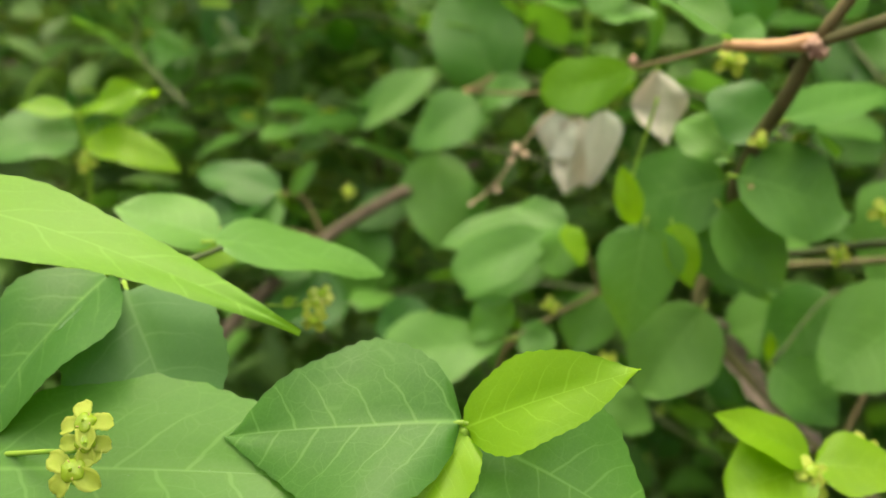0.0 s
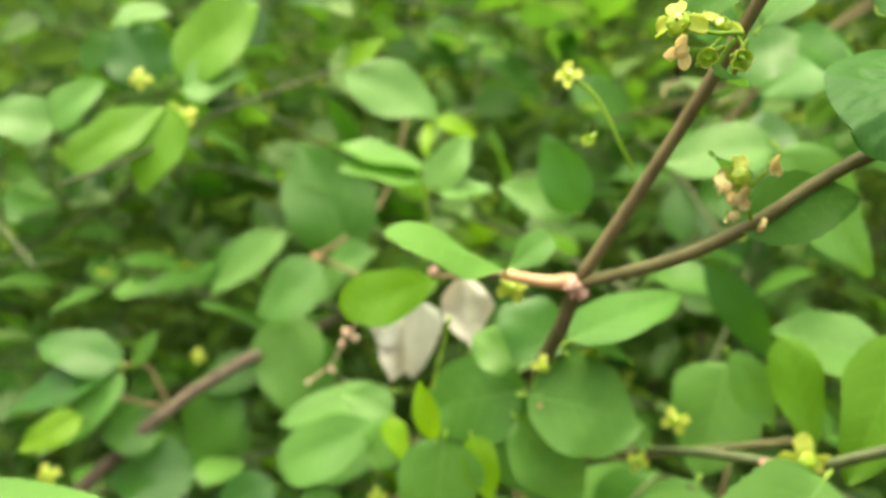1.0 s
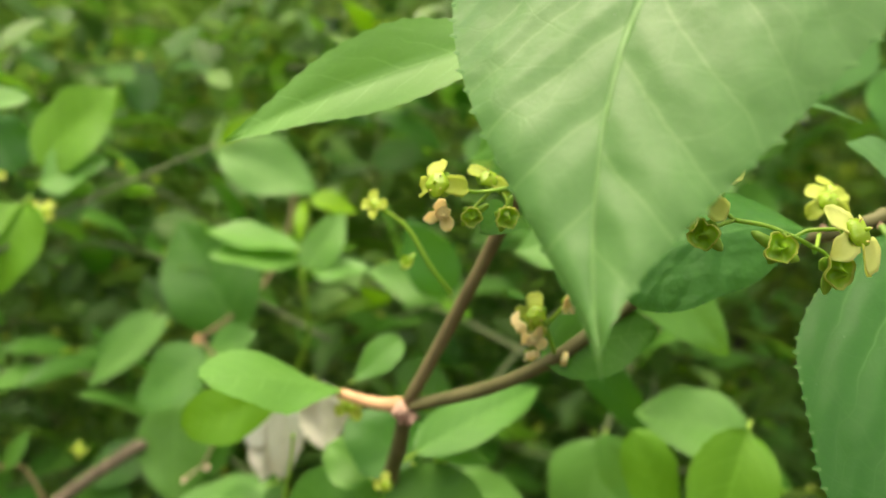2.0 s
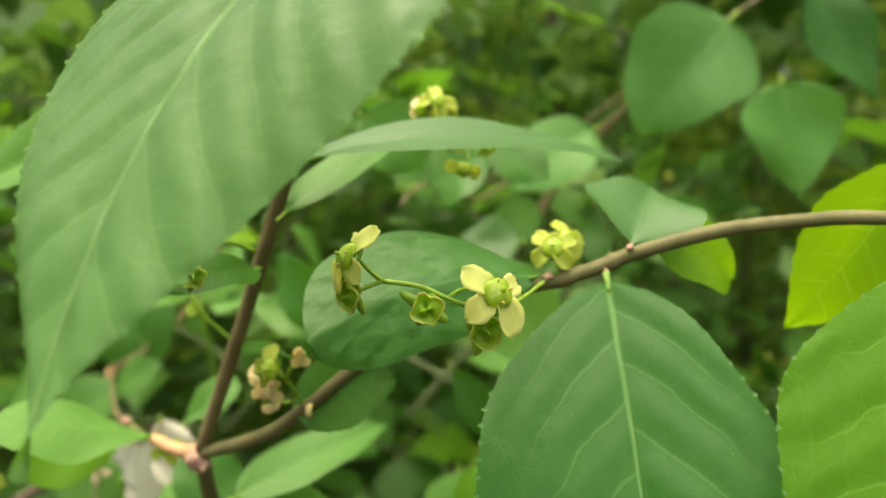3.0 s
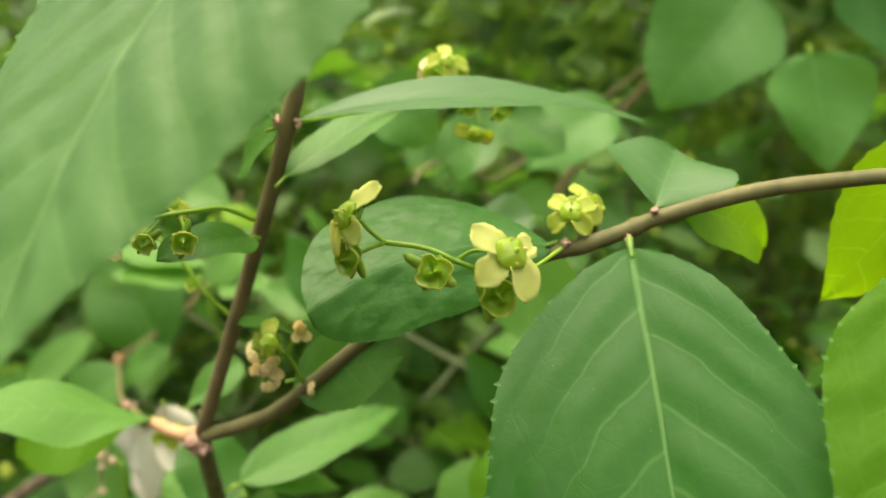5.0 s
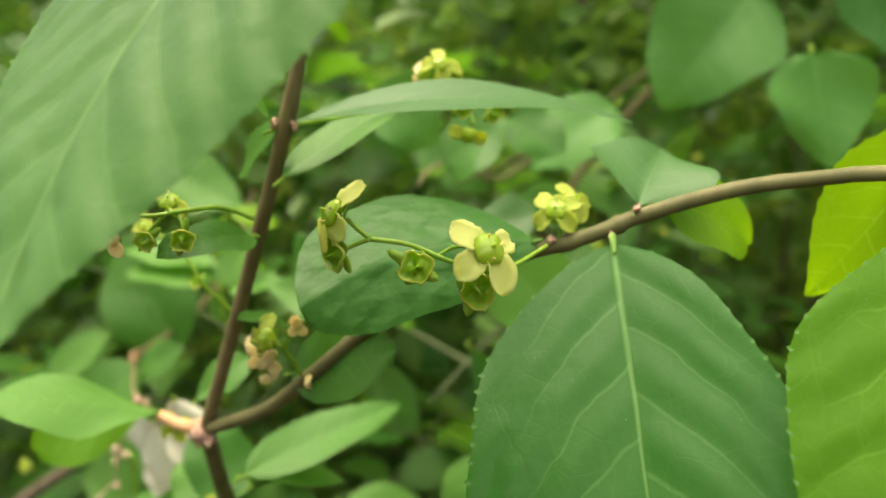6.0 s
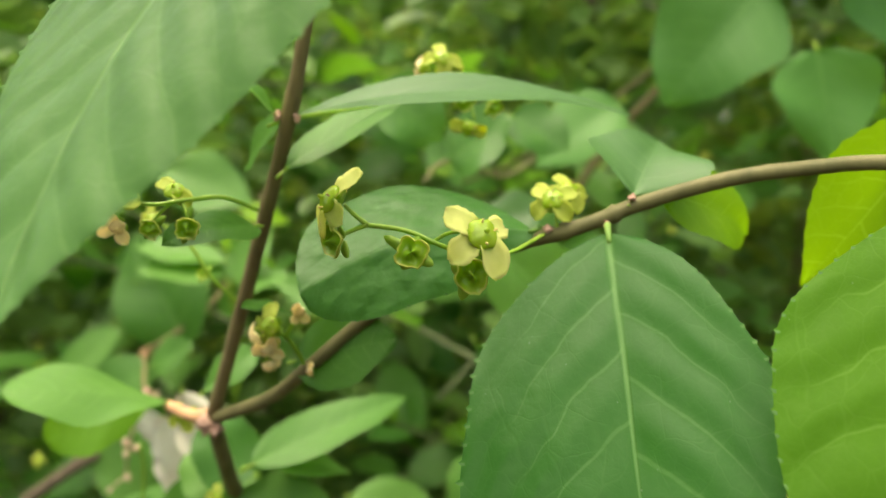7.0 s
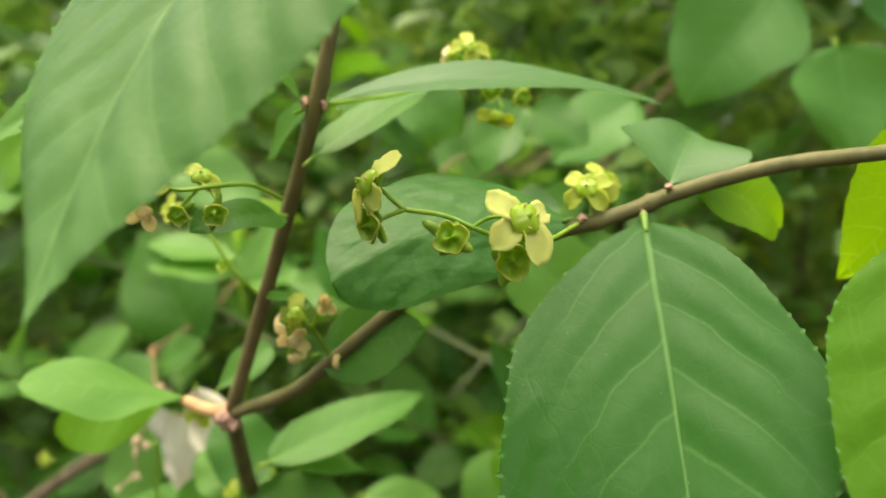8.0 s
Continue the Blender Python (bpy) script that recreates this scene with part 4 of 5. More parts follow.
# Young sprig at the lower right of the start.
sprig_three = thing("leafy_twig", (0.0994, 0.1902, 0.9602), "short shoot with young yellow-green leaves and flowers", "twig", "leafy twigs")
stem(sprig_three, 'stem', [(0.1057, 0.1984, 0.9477), (0.0989, 0.1916, 0.9667), (0.0960, 0.1883, 0.9770)], 0.00060, 0.00040, STALK)
leaf(sprig_three, (0.0957, 0.1884, 0.9773), (0.0813, 0.1864, 0.9838), 0.0079, (-0.09, -0.56, 0.83), YOUNG_BACKLIT, 'tipped', rows=22, cols=4, seed=111)
leaf(sprig_three, (0.0956, 0.1882, 0.9766), (0.0834, 0.1833, 0.9731), 0.0122, (-0.07, -0.67, 0.74), YOUNG_BACKLIT, 'round', rows=22, cols=4, seed=112)
leaf(sprig_three, (0.0964, 0.1884, 0.9770), (0.1093, 0.1864, 0.9768), 0.0099, (0.11, -0.54, 0.84), YOUNG_BACKLIT, 'oval', rows=22, cols=4, seed=113)
flower(sprig_three, (0.0955, 0.1862, 0.9767), (0.05, -0.81, 0.58), 0.00440, mat=PETAL_YELLOW, turn=20)
flower(sprig_three, (0.0958, 0.1858, 0.9746), (0.08, -0.95, 0.31), 0.00440, mat=PETAL_YELLOW, turn=50)
flower(sprig_three, (0.1047, 0.1924, 0.9783), (0.05, -0.81, 0.58), 0.00440, mat=PETAL_YELLOW, turn=20)

# Horizontal stem at the right with a yellow flower.
side_branch = thing("shrub_branch", (0.1463, 0.2097, 1.0110), "green-brown horizontal branch with leaves and a yellow flower", "branch", "shrub branches")
stem(side_branch, 'stem', [(0.1669, 0.2104, 1.0156), (0.1474, 0.2117, 1.0105), (0.1366, 0.2169, 1.0047), (0.1305, 0.2209, 1.0045), (0.1195, 0.2305, 1.0022), (0.1096, 0.2429, 0.9969), (0.1018, 0.2527, 0.9948)], 0.00100, 0.00080, SHOOT, swell=((0.42, 1.4, 0.03),), label='green-brown stem')
stem(side_branch, 'stem', [(0.1305, 0.2209, 1.0045), (0.1352, 0.2177, 1.0030), (0.1425, 0.2127, 1.0020), (0.1498, 0.2085, 0.9995)], 0.00050, 0.00045, SHOOT)
clump(side_branch, 'node_scar', (0.1312, 0.2189, 1.0046), 0.00220, NODE, 81, 6)
flower(side_branch, (0.1360, 0.2141, 1.0069), (0.01, -0.98, 0.20), 0.00880, mat=PETAL_YELLOW, turn=5, label='open yellow flower')
flower(side_branch, (0.1187, 0.2311, 1.0077), (-0.21, -0.93, 0.30), 0.00500, mat=PETAL_YELLOW, turn=25)
flower(side_branch, (0.1130, 0.2331, 0.9989), (0.21, -0.92, 0.32), 0.00440, mat=PETAL_YELLOW, turn=65)
flower(side_branch, (0.1019, 0.2379, 0.9977), (-0.21, -0.93, 0.30), 0.00400, mat=PETAL_YELLOW, petals=(0, 1))
leaf(side_branch, (0.1439, 0.2290, 1.0036), (0.1373, 0.2331, 1.0243), 0.0106, (0.09, -0.92, 0.39), LIME, 'spoon', rows=24, cols=4, seed=121)
leaf(side_branch, (0.1412, 0.2699, 1.0106), (0.1332, 0.2620, 0.9846), 0.0211, (-0.10, -0.92, 0.38), PALE, 'tipped', rows=22, cols=4, seed=122)
leaf(side_branch, (0.1549, 0.2235, 1.0268), (0.1434, 0.2149, 1.0031), 0.0148, (-0.10, -0.92, 0.38), LIME, 'oval', rows=24, cols=5, seed=123)
leaf(side_branch, (0.1672, 0.2508, 1.0167), (0.1430, 0.2529, 1.0210), 0.0176, (-0.13, -0.63, 0.77), PALE, 'oval', rows=20, cols=4, seed=124)
leaf(side_branch, (0.1359, 0.2553, 1.0158), (0.1477, 0.2567, 0.9991), 0.0101, (0.09, -0.92, 0.39), PALE, 'oval', rows=18, seed=125)
leaf(side_branch, (0.1150, 0.2334, 1.0017), (0.1098, 0.2358, 1.0056), 0.0044, (-0.00, -0.92, 0.39), PALE, 'oval', rows=14, seed=126)
leaf(side_branch, (0.1387, 0.2448, 1.0591), (0.1610, 0.2505, 1.0343), 0.0175, (-0.10, -0.86, 0.50), PALE, 'tipped', fold=0.2, rows=24, cols=5, seed=127)
leaf(side_branch, (0.1384, 0.2468, 1.0586), (0.1175, 0.2542, 1.0553), 0.0157, (-0.02, -0.73, 0.68), PALE, 'tipped', rows=22, cols=4, seed=128)
leaf(side_branch, (0.1347, 0.2723, 1.0339), (0.1517, 0.2701, 1.0111), 0.0096, (-0.54, -0.70, 0.47), DEEP, 'lance', rows=18, seed=129)
stem(side_branch, 'stem', [(0.1598, 0.3949, 1.0488), (0.1784, 0.3882, 1.0790), (0.1922, 0.3801, 1.0950), (0.2067, 0.3718, 1.1099), (0.2236, 0.3636, 1.1257)], 0.00160, 0.00130, TWIG, label='dark grey-brown stem')
leaf(side_branch, (0.1312, 0.2564, 1.0747), (0.1440, 0.2524, 1.0828), 0.0170, (0.08, -0.73, 0.68), GREEN, 'oval', rows=20, cols=4, seed=130)
leaf(side_branch, (0.1182, 0.2478, 1.0895), (0.1293, 0.2518, 1.0786), 0.0166, (-0.12, -0.73, 0.67), GREEN, 'oval', rows=20, cols=4, seed=131)
leaf(side_branch, (0.1437, 0.2575, 1.0836), (0.1550, 0.2548, 1.0757), 0.0138, (0.08, -0.73, 0.68), GREEN, 'oval', rows=20, cols=4, seed=132)
leaf(side_branch, (0.1501, 0.2655, 1.0631), (0.1359, 0.2671, 1.0612), 0.0126, (0.08, -0.73, 0.68), DEEP, 'round', rows=18, seed=133)

# Twigs behind the fork.
back_twig = thing("shrub_branch", (0.0348, 0.3252, 1.0238), "leafy shrub branch with oval leaves on a thin twig", "branch", "shrub branches")
leaf(back_twig, (0.0401, 0.3157, 1.0210), (0.0205, 0.3121, 1.0066), 0.0175, (-0.04, -0.84, 0.55), PALE, 'oval', rows=22, cols=4, seed=141)
leaf(back_twig, (0.0397, 0.3158, 1.0213), (0.0544, 0.3131, 1.0269), 0.0121, (0.13, -0.74, 0.66), PALE, 'oval', rows=18, cols=4, seed=142)
leaf(back_twig, (0.0448, 0.3320, 1.0232), (0.0254, 0.3426, 1.0573), 0.0276, (-0.03, -0.88, 0.47), GREEN, 'oval', rows=24, cols=5, seed=143, label='broad deep green oval leaf')
leaf(back_twig, (0.0248, 0.3317, 1.0300), (0.0044, 0.3207, 1.0105), 0.0100, (0.05, -0.83, 0.55), PALE, 'lance', rows=20, seed=144)
leaf(back_twig, (0.0271, 0.3267, 1.0053), (0.0295, 0.3187, 0.9758), 0.0222, (-0.03, -0.88, 0.47), PALE, 'tipped', rows=22, cols=4, seed=145)
stem(back_twig, 'stem', [(0.0351, 0.3233, 1.0240), (0.0407, 0.3307, 1.0273), (0.0494, 0.3438, 1.0356), (0.0545, 0.3635, 1.0502), (0.0561, 0.3858, 1.0708)], 0.00080, 0.00070, TWIG)
stem(back_twig, 'stem', [(0.0671, 0.3059, 1.0466), (0.0681, 0.3070, 1.0373), (0.0674, 0.3158, 1.0252), (0.0591, 0.3287, 1.0058)], 0.00060, 0.00060, STALK)
leaf(back_twig, (0.0669, 0.3065, 1.0515), (0.0414, 0.3056, 1.0558), 0.0130, (-0.04, -0.44, 0.90), PALE, 'lance', rows=18, seed=146)
leaf(back_twig, (0.0671, 0.3060, 1.0474), (0.0438, 0.3010, 1.0504), 0.0132, (-0.03, -0.51, 0.86), PALE, 'lance', rows=18, seed=147)
leaf(back_twig, (0.0687, 0.3049, 1.0459), (0.0788, 0.3096, 1.0608), 0.0113, (-0.01, -0.82, 0.57), PALE, 'oval', rows=18, cols=4, seed=148)
leaf(back_twig, (0.0708, 0.3049, 1.0453), (0.0856, 0.3031, 1.0464), 0.0114, (-0.03, -0.51, 0.86), PALE, 'oval', rows=18, seed=149)
leaf(back_twig, (0.0672, 0.3058, 1.0546), (0.0672, 0.3149, 1.0646), 0.0044, (-0.42, -0.78, 0.47), YOUNG_BACKLIT, 'lance', rows=14, seed=150)
leaf(back_twig, (0.0688, 0.3149, 1.0647), (0.0815, 0.3197, 1.0608), 0.0080, (-0.02, -0.73, 0.68), YOUNG_BACKLIT, 'tipped', rows=14, seed=151)
leaf(back_twig, (0.1052, 0.2779, 1.0428), (0.0953, 0.2767, 1.0611), 0.0124, (0.11, -0.97, 0.21), DEEP, 'oval', rows=20, cols=4, seed=152)
leaf(back_twig, (0.1054, 0.2829, 1.0423), (0.0857, 0.2832, 1.0482), 0.0117, (-0.01, -0.82, 0.57), PALE, 'tipped', rows=18, seed=153)
leaf(back_twig, (0.0175, 0.3407, 1.0296), (0.0010, 0.3335, 1.0107), 0.0111, (-0.01, -0.88, 0.47), PALE, 'lance', rows=18, seed=154)
low_twig = thing("shrub_branch", (0.0526, 0.2597, 0.9687), "leafy shrub branch with oval green leaves", "branch", "shrub branches")
stem(low_twig, 'stem', [(0.0494, 0.2665, 0.9532), (0.0527, 0.2595, 0.9674), (0.0626, 0.2599, 0.9750), (0.0729, 0.2601, 0.9818)], 0.00070, 0.00050, TWIG, swell=((0.35, 1.5, 0.06),))
stem(low_twig, 'stem', [(0.0494, 0.2665, 0.9532), (0.0459, 0.2729, 0.9365), (0.0409, 0.2780, 0.9140)], 0.00070, 0.00070, TWIG)
stem(low_twig, 'stem', [(0.0723, 0.2600, 0.9814), (0.0691, 0.2615, 0.9898), (0.0635, 0.2611, 0.9954)], 0.00040, 0.00040, OLIVE)
leaf(low_twig, (0.0621, 0.2608, 0.9944), (0.0390, 0.2604, 0.9822), 0.0140, (-0.04, -0.81, 0.58), PALE, 'spoon', rows=24, cols=4, seed=161)
leaf(low_twig, (0.0637, 0.2642, 0.9952), (0.0520, 0.2699, 0.9981), 0.0093, (-0.05, -0.79, 0.61), PALE, 'round', rows=18, cols=4, seed=162)
leaf(low_twig, (0.0639, 0.2612, 0.9954), (0.0615, 0.2576, 0.9844), 0.0093, (0.04, -0.78, 0.62), PALE, 'round', rows=18, cols=4, seed=163)
leaf(low_twig, (0.0635, 0.2573, 0.9967), (0.0674, 0.2529, 0.9887), 0.0060, (0.35, -0.85, 0.39), YOUNG_BACKLIT, 'oval', rows=18, seed=164)
leaf(low_twig, (0.0609, 0.2741, 0.9851), (0.0403, 0.2800, 0.9726), 0.0127, (-0.05, -0.79, 0.61), GREEN, 'oval', rows=18, seed=165)
leaf(low_twig, (0.0520, 0.2578, 0.9693), (0.0241, 0.2501, 0.9640), 0.0178, (-0.01, -0.73, 0.68), PALE, 'spoon', rows=24, cols=5, seed=166)
leaf(low_twig, (0.0515, 0.2580, 0.9706), (0.0449, 0.2570, 0.9784), 0.0117, (-0.03, -0.88, 0.47), PALE, 'round', rows=20, cols=4, seed=167, wave=0.08)
leaf(low_twig, (0.0546, 0.2580, 0.9695), (0.0635, 0.2568, 0.9699), 0.0092, (0.15, -0.86, 0.48), PALE, 'round', rows=18, cols=4, seed=168, wave=0.08)
leaf(low_twig, (0.0734, 0.2639, 0.9802), (0.0672, 0.2606, 0.9669), 0.0125, (0.17, -0.90, 0.40), PALE, 'round', rows=18, cols=4, seed=169)
leaf(low_twig, (0.0757, 0.2688, 0.9533), (0.0894, 0.2684, 0.9459), 0.0119, (0.14, -0.82, 0.56), PALE, 'oval', rows=18, seed=170)
leaf(low_twig, (0.0619, 0.2864, 0.9945), (0.0332, 0.2868, 0.9834), 0.0124, (0.01, -0.55, 0.84), PALE, 'lance', rows=18, seed=171)
leaf(low_twig, (0.0300, 0.2976, 0.9630), (0.0154, 0.2949, 0.9560), 0.0134, (-0.03, -0.88, 0.47), DEEP, 'round', rows=18, seed=172)
flower(low_twig, (0.0617, 0.2593, 0.9778), (0.07, -0.92, 0.39), 0.00420, mat=PETAL_YELLOW, turn=10)
flower(low_twig, (0.0759, 0.2610, 0.9652), (0.07, -0.92, 0.39), 0.00440, mat=PETAL_YELLOW, turn=40)
right_twig = thing("shrub_branch", (0.1299, 0.2505, 0.9906), "leafy shrub branch with broad green leaves", "branch", "shrub branches")
leaf(right_twig, (0.1284, 0.2453, 0.9906), (0.1170, 0.2367, 0.9689), 0.0174, (-0.03, -0.88, 0.47), PALE, 'tipped', rows=22, cols=4, seed=181)
leaf(right_twig, (0.1050, 0.2697, 0.9700), (0.1277, 0.2693, 0.9831), 0.0177, (0.04, -0.78, 0.62), PALE, 'tipped', rows=22, cols=4, seed=182)
leaf(right_twig, (0.1101, 0.2542, 0.9676), (0.1176, 0.2526, 0.9663), 0.0051, (0.02, -0.66, 0.75), YOUNG_BACKLIT, 'oval', rows=14, seed=183)
leaf(right_twig, (0.1099, 0.2547, 0.9700), (0.1088, 0.2541, 0.9773), 0.0034, (0.35, -0.85, 0.39), YOUNG_BACKLIT, 'lance', rows=14, seed=184)
leaf(right_twig, (0.1030, 0.2800, 0.9956), (0.1255, 0.2808, 0.9900), 0.0123, (0.04, -0.78, 0.62), PALE, 'oval', rows=18, seed=185)
stem(right_twig, 'stem', [(0.1050, 0.2537, 0.9914), (0.1165, 0.2519, 0.9932), (0.1295, 0.2514, 0.9952), (0.1534, 0.2494, 0.9998)], 0.00080, 0.00080, OLIVE)
stem(right_twig, 'stem', [(0.1345, 0.2717, 0.9429), (0.1392, 0.2744, 0.9540), (0.1426, 0.2768, 0.9637), (0.1480, 0.2815, 0.9844)], 0.00060, 0.00060, TWIG)

# Twigs at the left.
left_twig = thing("shrub_branch", (-0.0042, 0.3119, 0.9782), "shrub branch with grey-brown stem and oval leaves", "branch", "shrub branches")
stem(left_twig, 'stem', [(-0.0381, 0.3005, 0.9412), (-0.0248, 0.3064, 0.9578), (-0.0042, 0.3119, 0.9782), (0.0152, 0.3186, 0.9917), (0.0216, 0.3269, 0.9936), (0.0378, 0.3579, 0.9991)], 0.00220, 0.00170, BARK, label='dark grey-brown woody stem', lumps=0.1)
stem(left_twig, 'stem', [(-0.0042, 0.3119, 0.9782), (-0.0066, 0.3115, 0.9840), (-0.0106, 0.3111, 0.9905), (-0.0152, 0.3062, 0.9923)], 0.00080, 0.00060, TWIG)
stem(left_twig, 'stem', [(-0.0042, 0.3119, 0.9782), (-0.0104, 0.3110, 0.9797), (-0.0183, 0.3100, 0.9812)], 0.00080, 0.00060, TWIG)
leaf(left_twig, (-0.0160, 0.3062, 0.9923), (-0.0427, 0.3112, 0.9954), 0.0150, (-0.03, -0.66, 0.75), DEEP, 'oval', rows=20, cols=4, seed=191)
leaf(left_twig, (-0.0175, 0.3061, 0.9914), (-0.0468, 0.3022, 0.9771), 0.0132, (-0.03, -0.60, 0.80), DEEP, 'oval', rows=20, cols=4, seed=192)
leaf(left_twig, (-0.0128, 0.3062, 0.9916), (-0.0054, 0.3054, 1.0027), 0.0048, (0.09, -0.92, 0.39), PALE, 'lance', rows=14, seed=193)
leaf(left_twig, (-0.0159, 0.3059, 0.9899), (-0.0271, 0.2977, 0.9708), 0.0116, (-0.02, -0.73, 0.68), PALE, 'oval', rows=18, seed=194)
leaf(left_twig, (-0.0059, 0.3101, 0.9710), (-0.0226, 0.3080, 0.9724), 0.0146, (-0.02, -0.73, 0.68), GREEN, 'round', rows=18, seed=195)
leaf(left_twig, (0.0064, 0.3259, 0.9859), (0.0031, 0.3228, 0.9564), 0.0187, (-0.00, -0.92, 0.39), GREEN, 'oval', rows=20, cols=4, seed=196)
leaf(left_twig, (0.0041, 0.3129, 0.9586), (-0.0211, 0.3075, 0.9576), 0.0194, (-0.02, -0.73, 0.68), DEEP, 'oval', rows=20, cols=4, seed=197)
leaf(left_twig, (0.0201, 0.3265, 0.9900), (0.0006, 0.3253, 0.9805), 0.0147, (-0.02, -0.73, 0.68), GREEN, 'oval', rows=18, seed=198)
leaf(left_twig, (0.0344, 0.3326, 0.9983), (0.0260, 0.3251, 0.9757), 0.0229, (-0.00, -0.90, 0.43), GREEN, 'tipped', rows=20, cols=4, seed=199)
leaf(left_twig, (-0.0228, 0.2967, 0.9794), (-0.0363, 0.2887, 0.9720), 0.0095, (-0.01, -0.88, 0.47), YOUNG_BACKLIT, 'oval', rows=18, seed=200)
flower(left_twig, (0.0008, 0.3215, 0.9920), (-0.00, -0.92, 0.39), 0.00440, mat=PETAL_YELLOW)
flower(left_twig, (-0.0278, 0.2882, 0.9665), (-0.00, -0.92, 0.39), 0.00580, mat=PETAL_YELLOW, turn=30)
flower(left_twig, (-0.0336, 0.3029, 0.9820), (-0.00, -0.92, 0.39), 0.00560, mat=PETAL_YELLOW, turn=60)
upper_left_twig = thing("shrub_branch", (-0.0007, 0.3031, 1.0569), "thin twig with pale green leaves and yellow flowers", "branch", "shrub branches")
stem(upper_left_twig, 'stem', [(-0.0222, 0.2813, 1.0428), (-0.0079, 0.2872, 1.0497), (0.0010, 0.2981, 1.0569), (0.0112, 0.3091, 1.0647), (0.0242, 0.3201, 1.0720), (0.0405, 0.3277, 1.0801)], 0.00060, 0.00045, SHOOT)
leaf(upper_left_twig, (-0.0005, 0.2959, 1.0643), (-0.0234, 0.2897, 1.0468), 0.0151, (-0.01, -0.82, 0.57), LIME, 'spoon', rows=24, cols=4, seed=211)
leaf(upper_left_twig, (0.0009, 0.2959, 1.0641), (-0.0052, 0.2914, 1.0412), 0.0165, (-0.01, -0.88, 0.47), LIME, 'oval', rows=22, cols=4, seed=212)
leaf(upper_left_twig, (-0.0105, 0.3146, 1.0714), (-0.0210, 0.3162, 1.0880), 0.0196, (-0.00, -0.92, 0.39), DEEP, 'oval', rows=20, cols=4, seed=213)
leaf(upper_left_twig, (-0.0008, 0.3069, 1.0738), (0.0202, 0.3073, 1.0936), 0.0220, (0.08, -0.81, 0.58), LIME, 'oval', rows=22, cols=4, seed=214)
leaf(upper_left_twig, (0.0009, 0.3024, 1.0690), (0.0182, 0.3053, 1.0746), 0.0155, (0.08, -0.73, 0.68), PALE, 'oval', rows=18, cols=4, seed=215)
leaf(upper_left_twig, (0.0413, 0.3272, 1.0794), (0.0693, 0.3251, 1.0658), 0.0194, (-0.01, -0.82, 0.57), PALE, 'oval', rows=22, cols=4, seed=216)
leaf(upper_left_twig, (0.0413, 0.3272, 1.0800), (0.0529, 0.3274, 1.0891), 0.0055, (-0.00, -0.92, 0.39), YOUNG_BACKLIT, 'lance', rows=14, seed=217)
leaf(upper_left_twig, (-0.0243, 0.2828, 1.0571), (-0.0118, 0.2842, 1.0695), 0.0120, (-0.01, -0.82, 0.57), PALE, 'oval', rows=18, seed=218)
leaf(upper_left_twig, (-0.0229, 0.2828, 1.0572), (-0.0395, 0.2778, 1.0595), 0.0141, (-0.01, -0.82, 0.57), PALE, 'oval', rows=18, seed=219)
leaf(upper_left_twig, (-0.0275, 0.3260, 1.0861), (-0.0352, 0.3246, 1.0741), 0.0118, (-0.00, -0.92, 0.39), GREEN, 'oval', rows=18, seed=220)
leaf(upper_left_twig, (-0.0255, 0.3212, 1.0878), (-0.0094, 0.3219, 1.0927), 0.0136, (-0.03, -0.63, 0.78), PALE, 'oval', rows=18, seed=221)
flower(upper_left_twig, (-0.0070, 0.2945, 1.0708), (-0.00, -0.92, 0.39), 0.00580, mat=PETAL_YELLOW, turn=10)
flower(upper_left_twig, (0.0040, 0.2957, 1.0620), (-0.00, -0.92, 0.39), 0.00660, mat=PETAL_YELLOW, turn=50)
lower_left_twig = thing("shrub_branch", (-0.0502, 0.2594, 1.0097), "twig with wavy yellow-green young leaves", "branch", "shrub branches")
stem(lower_left_twig, 'stem', [(-0.0518, 0.2625, 0.9763), (-0.0493, 0.2620, 0.9975), (-0.0495, 0.2595, 1.0097), (-0.0495, 0.2585, 1.0149)], 0.00070, 0.00040, STALK)
leaf(lower_left_twig, (-0.0499, 0.2595, 1.0099), (-0.0702, 0.2516, 1.0054), 0.0182, (0.02, -0.66, 0.75), GREEN, 'oval', rows=20, cols=4, seed=231)
leaf(lower_left_twig, (-0.0485, 0.2593, 1.0085), (-0.0260, 0.2600, 1.0026), 0.0107, (0.02, -0.66, 0.75), YOUNG_BACKLIT, 'oval', fold=0.2, bend=0.8, rows=22, cols=4, seed=232)
leaf(lower_left_twig, (-0.0498, 0.2585, 1.0149), (-0.0316, 0.2610, 1.0195), 0.0086, (0.04, -0.76, 0.65), YOUNG_BACKLIT, 'lance', rows=22, cols=4, seed=233, wave=0.2, bend=0.9)
leaf(lower_left_twig, (-0.0501, 0.2585, 1.0149), (-0.0620, 0.2545, 1.0156), 0.0064, (0.02, -0.66, 0.75), YOUNG_BACKLIT, 'lance', rows=18, seed=234)
flower(lower_left_twig, (-0.0485, 0.2584, 1.0039), (0.06, -0.88, 0.48), 0.00560, mat=PETAL_YELLOW)

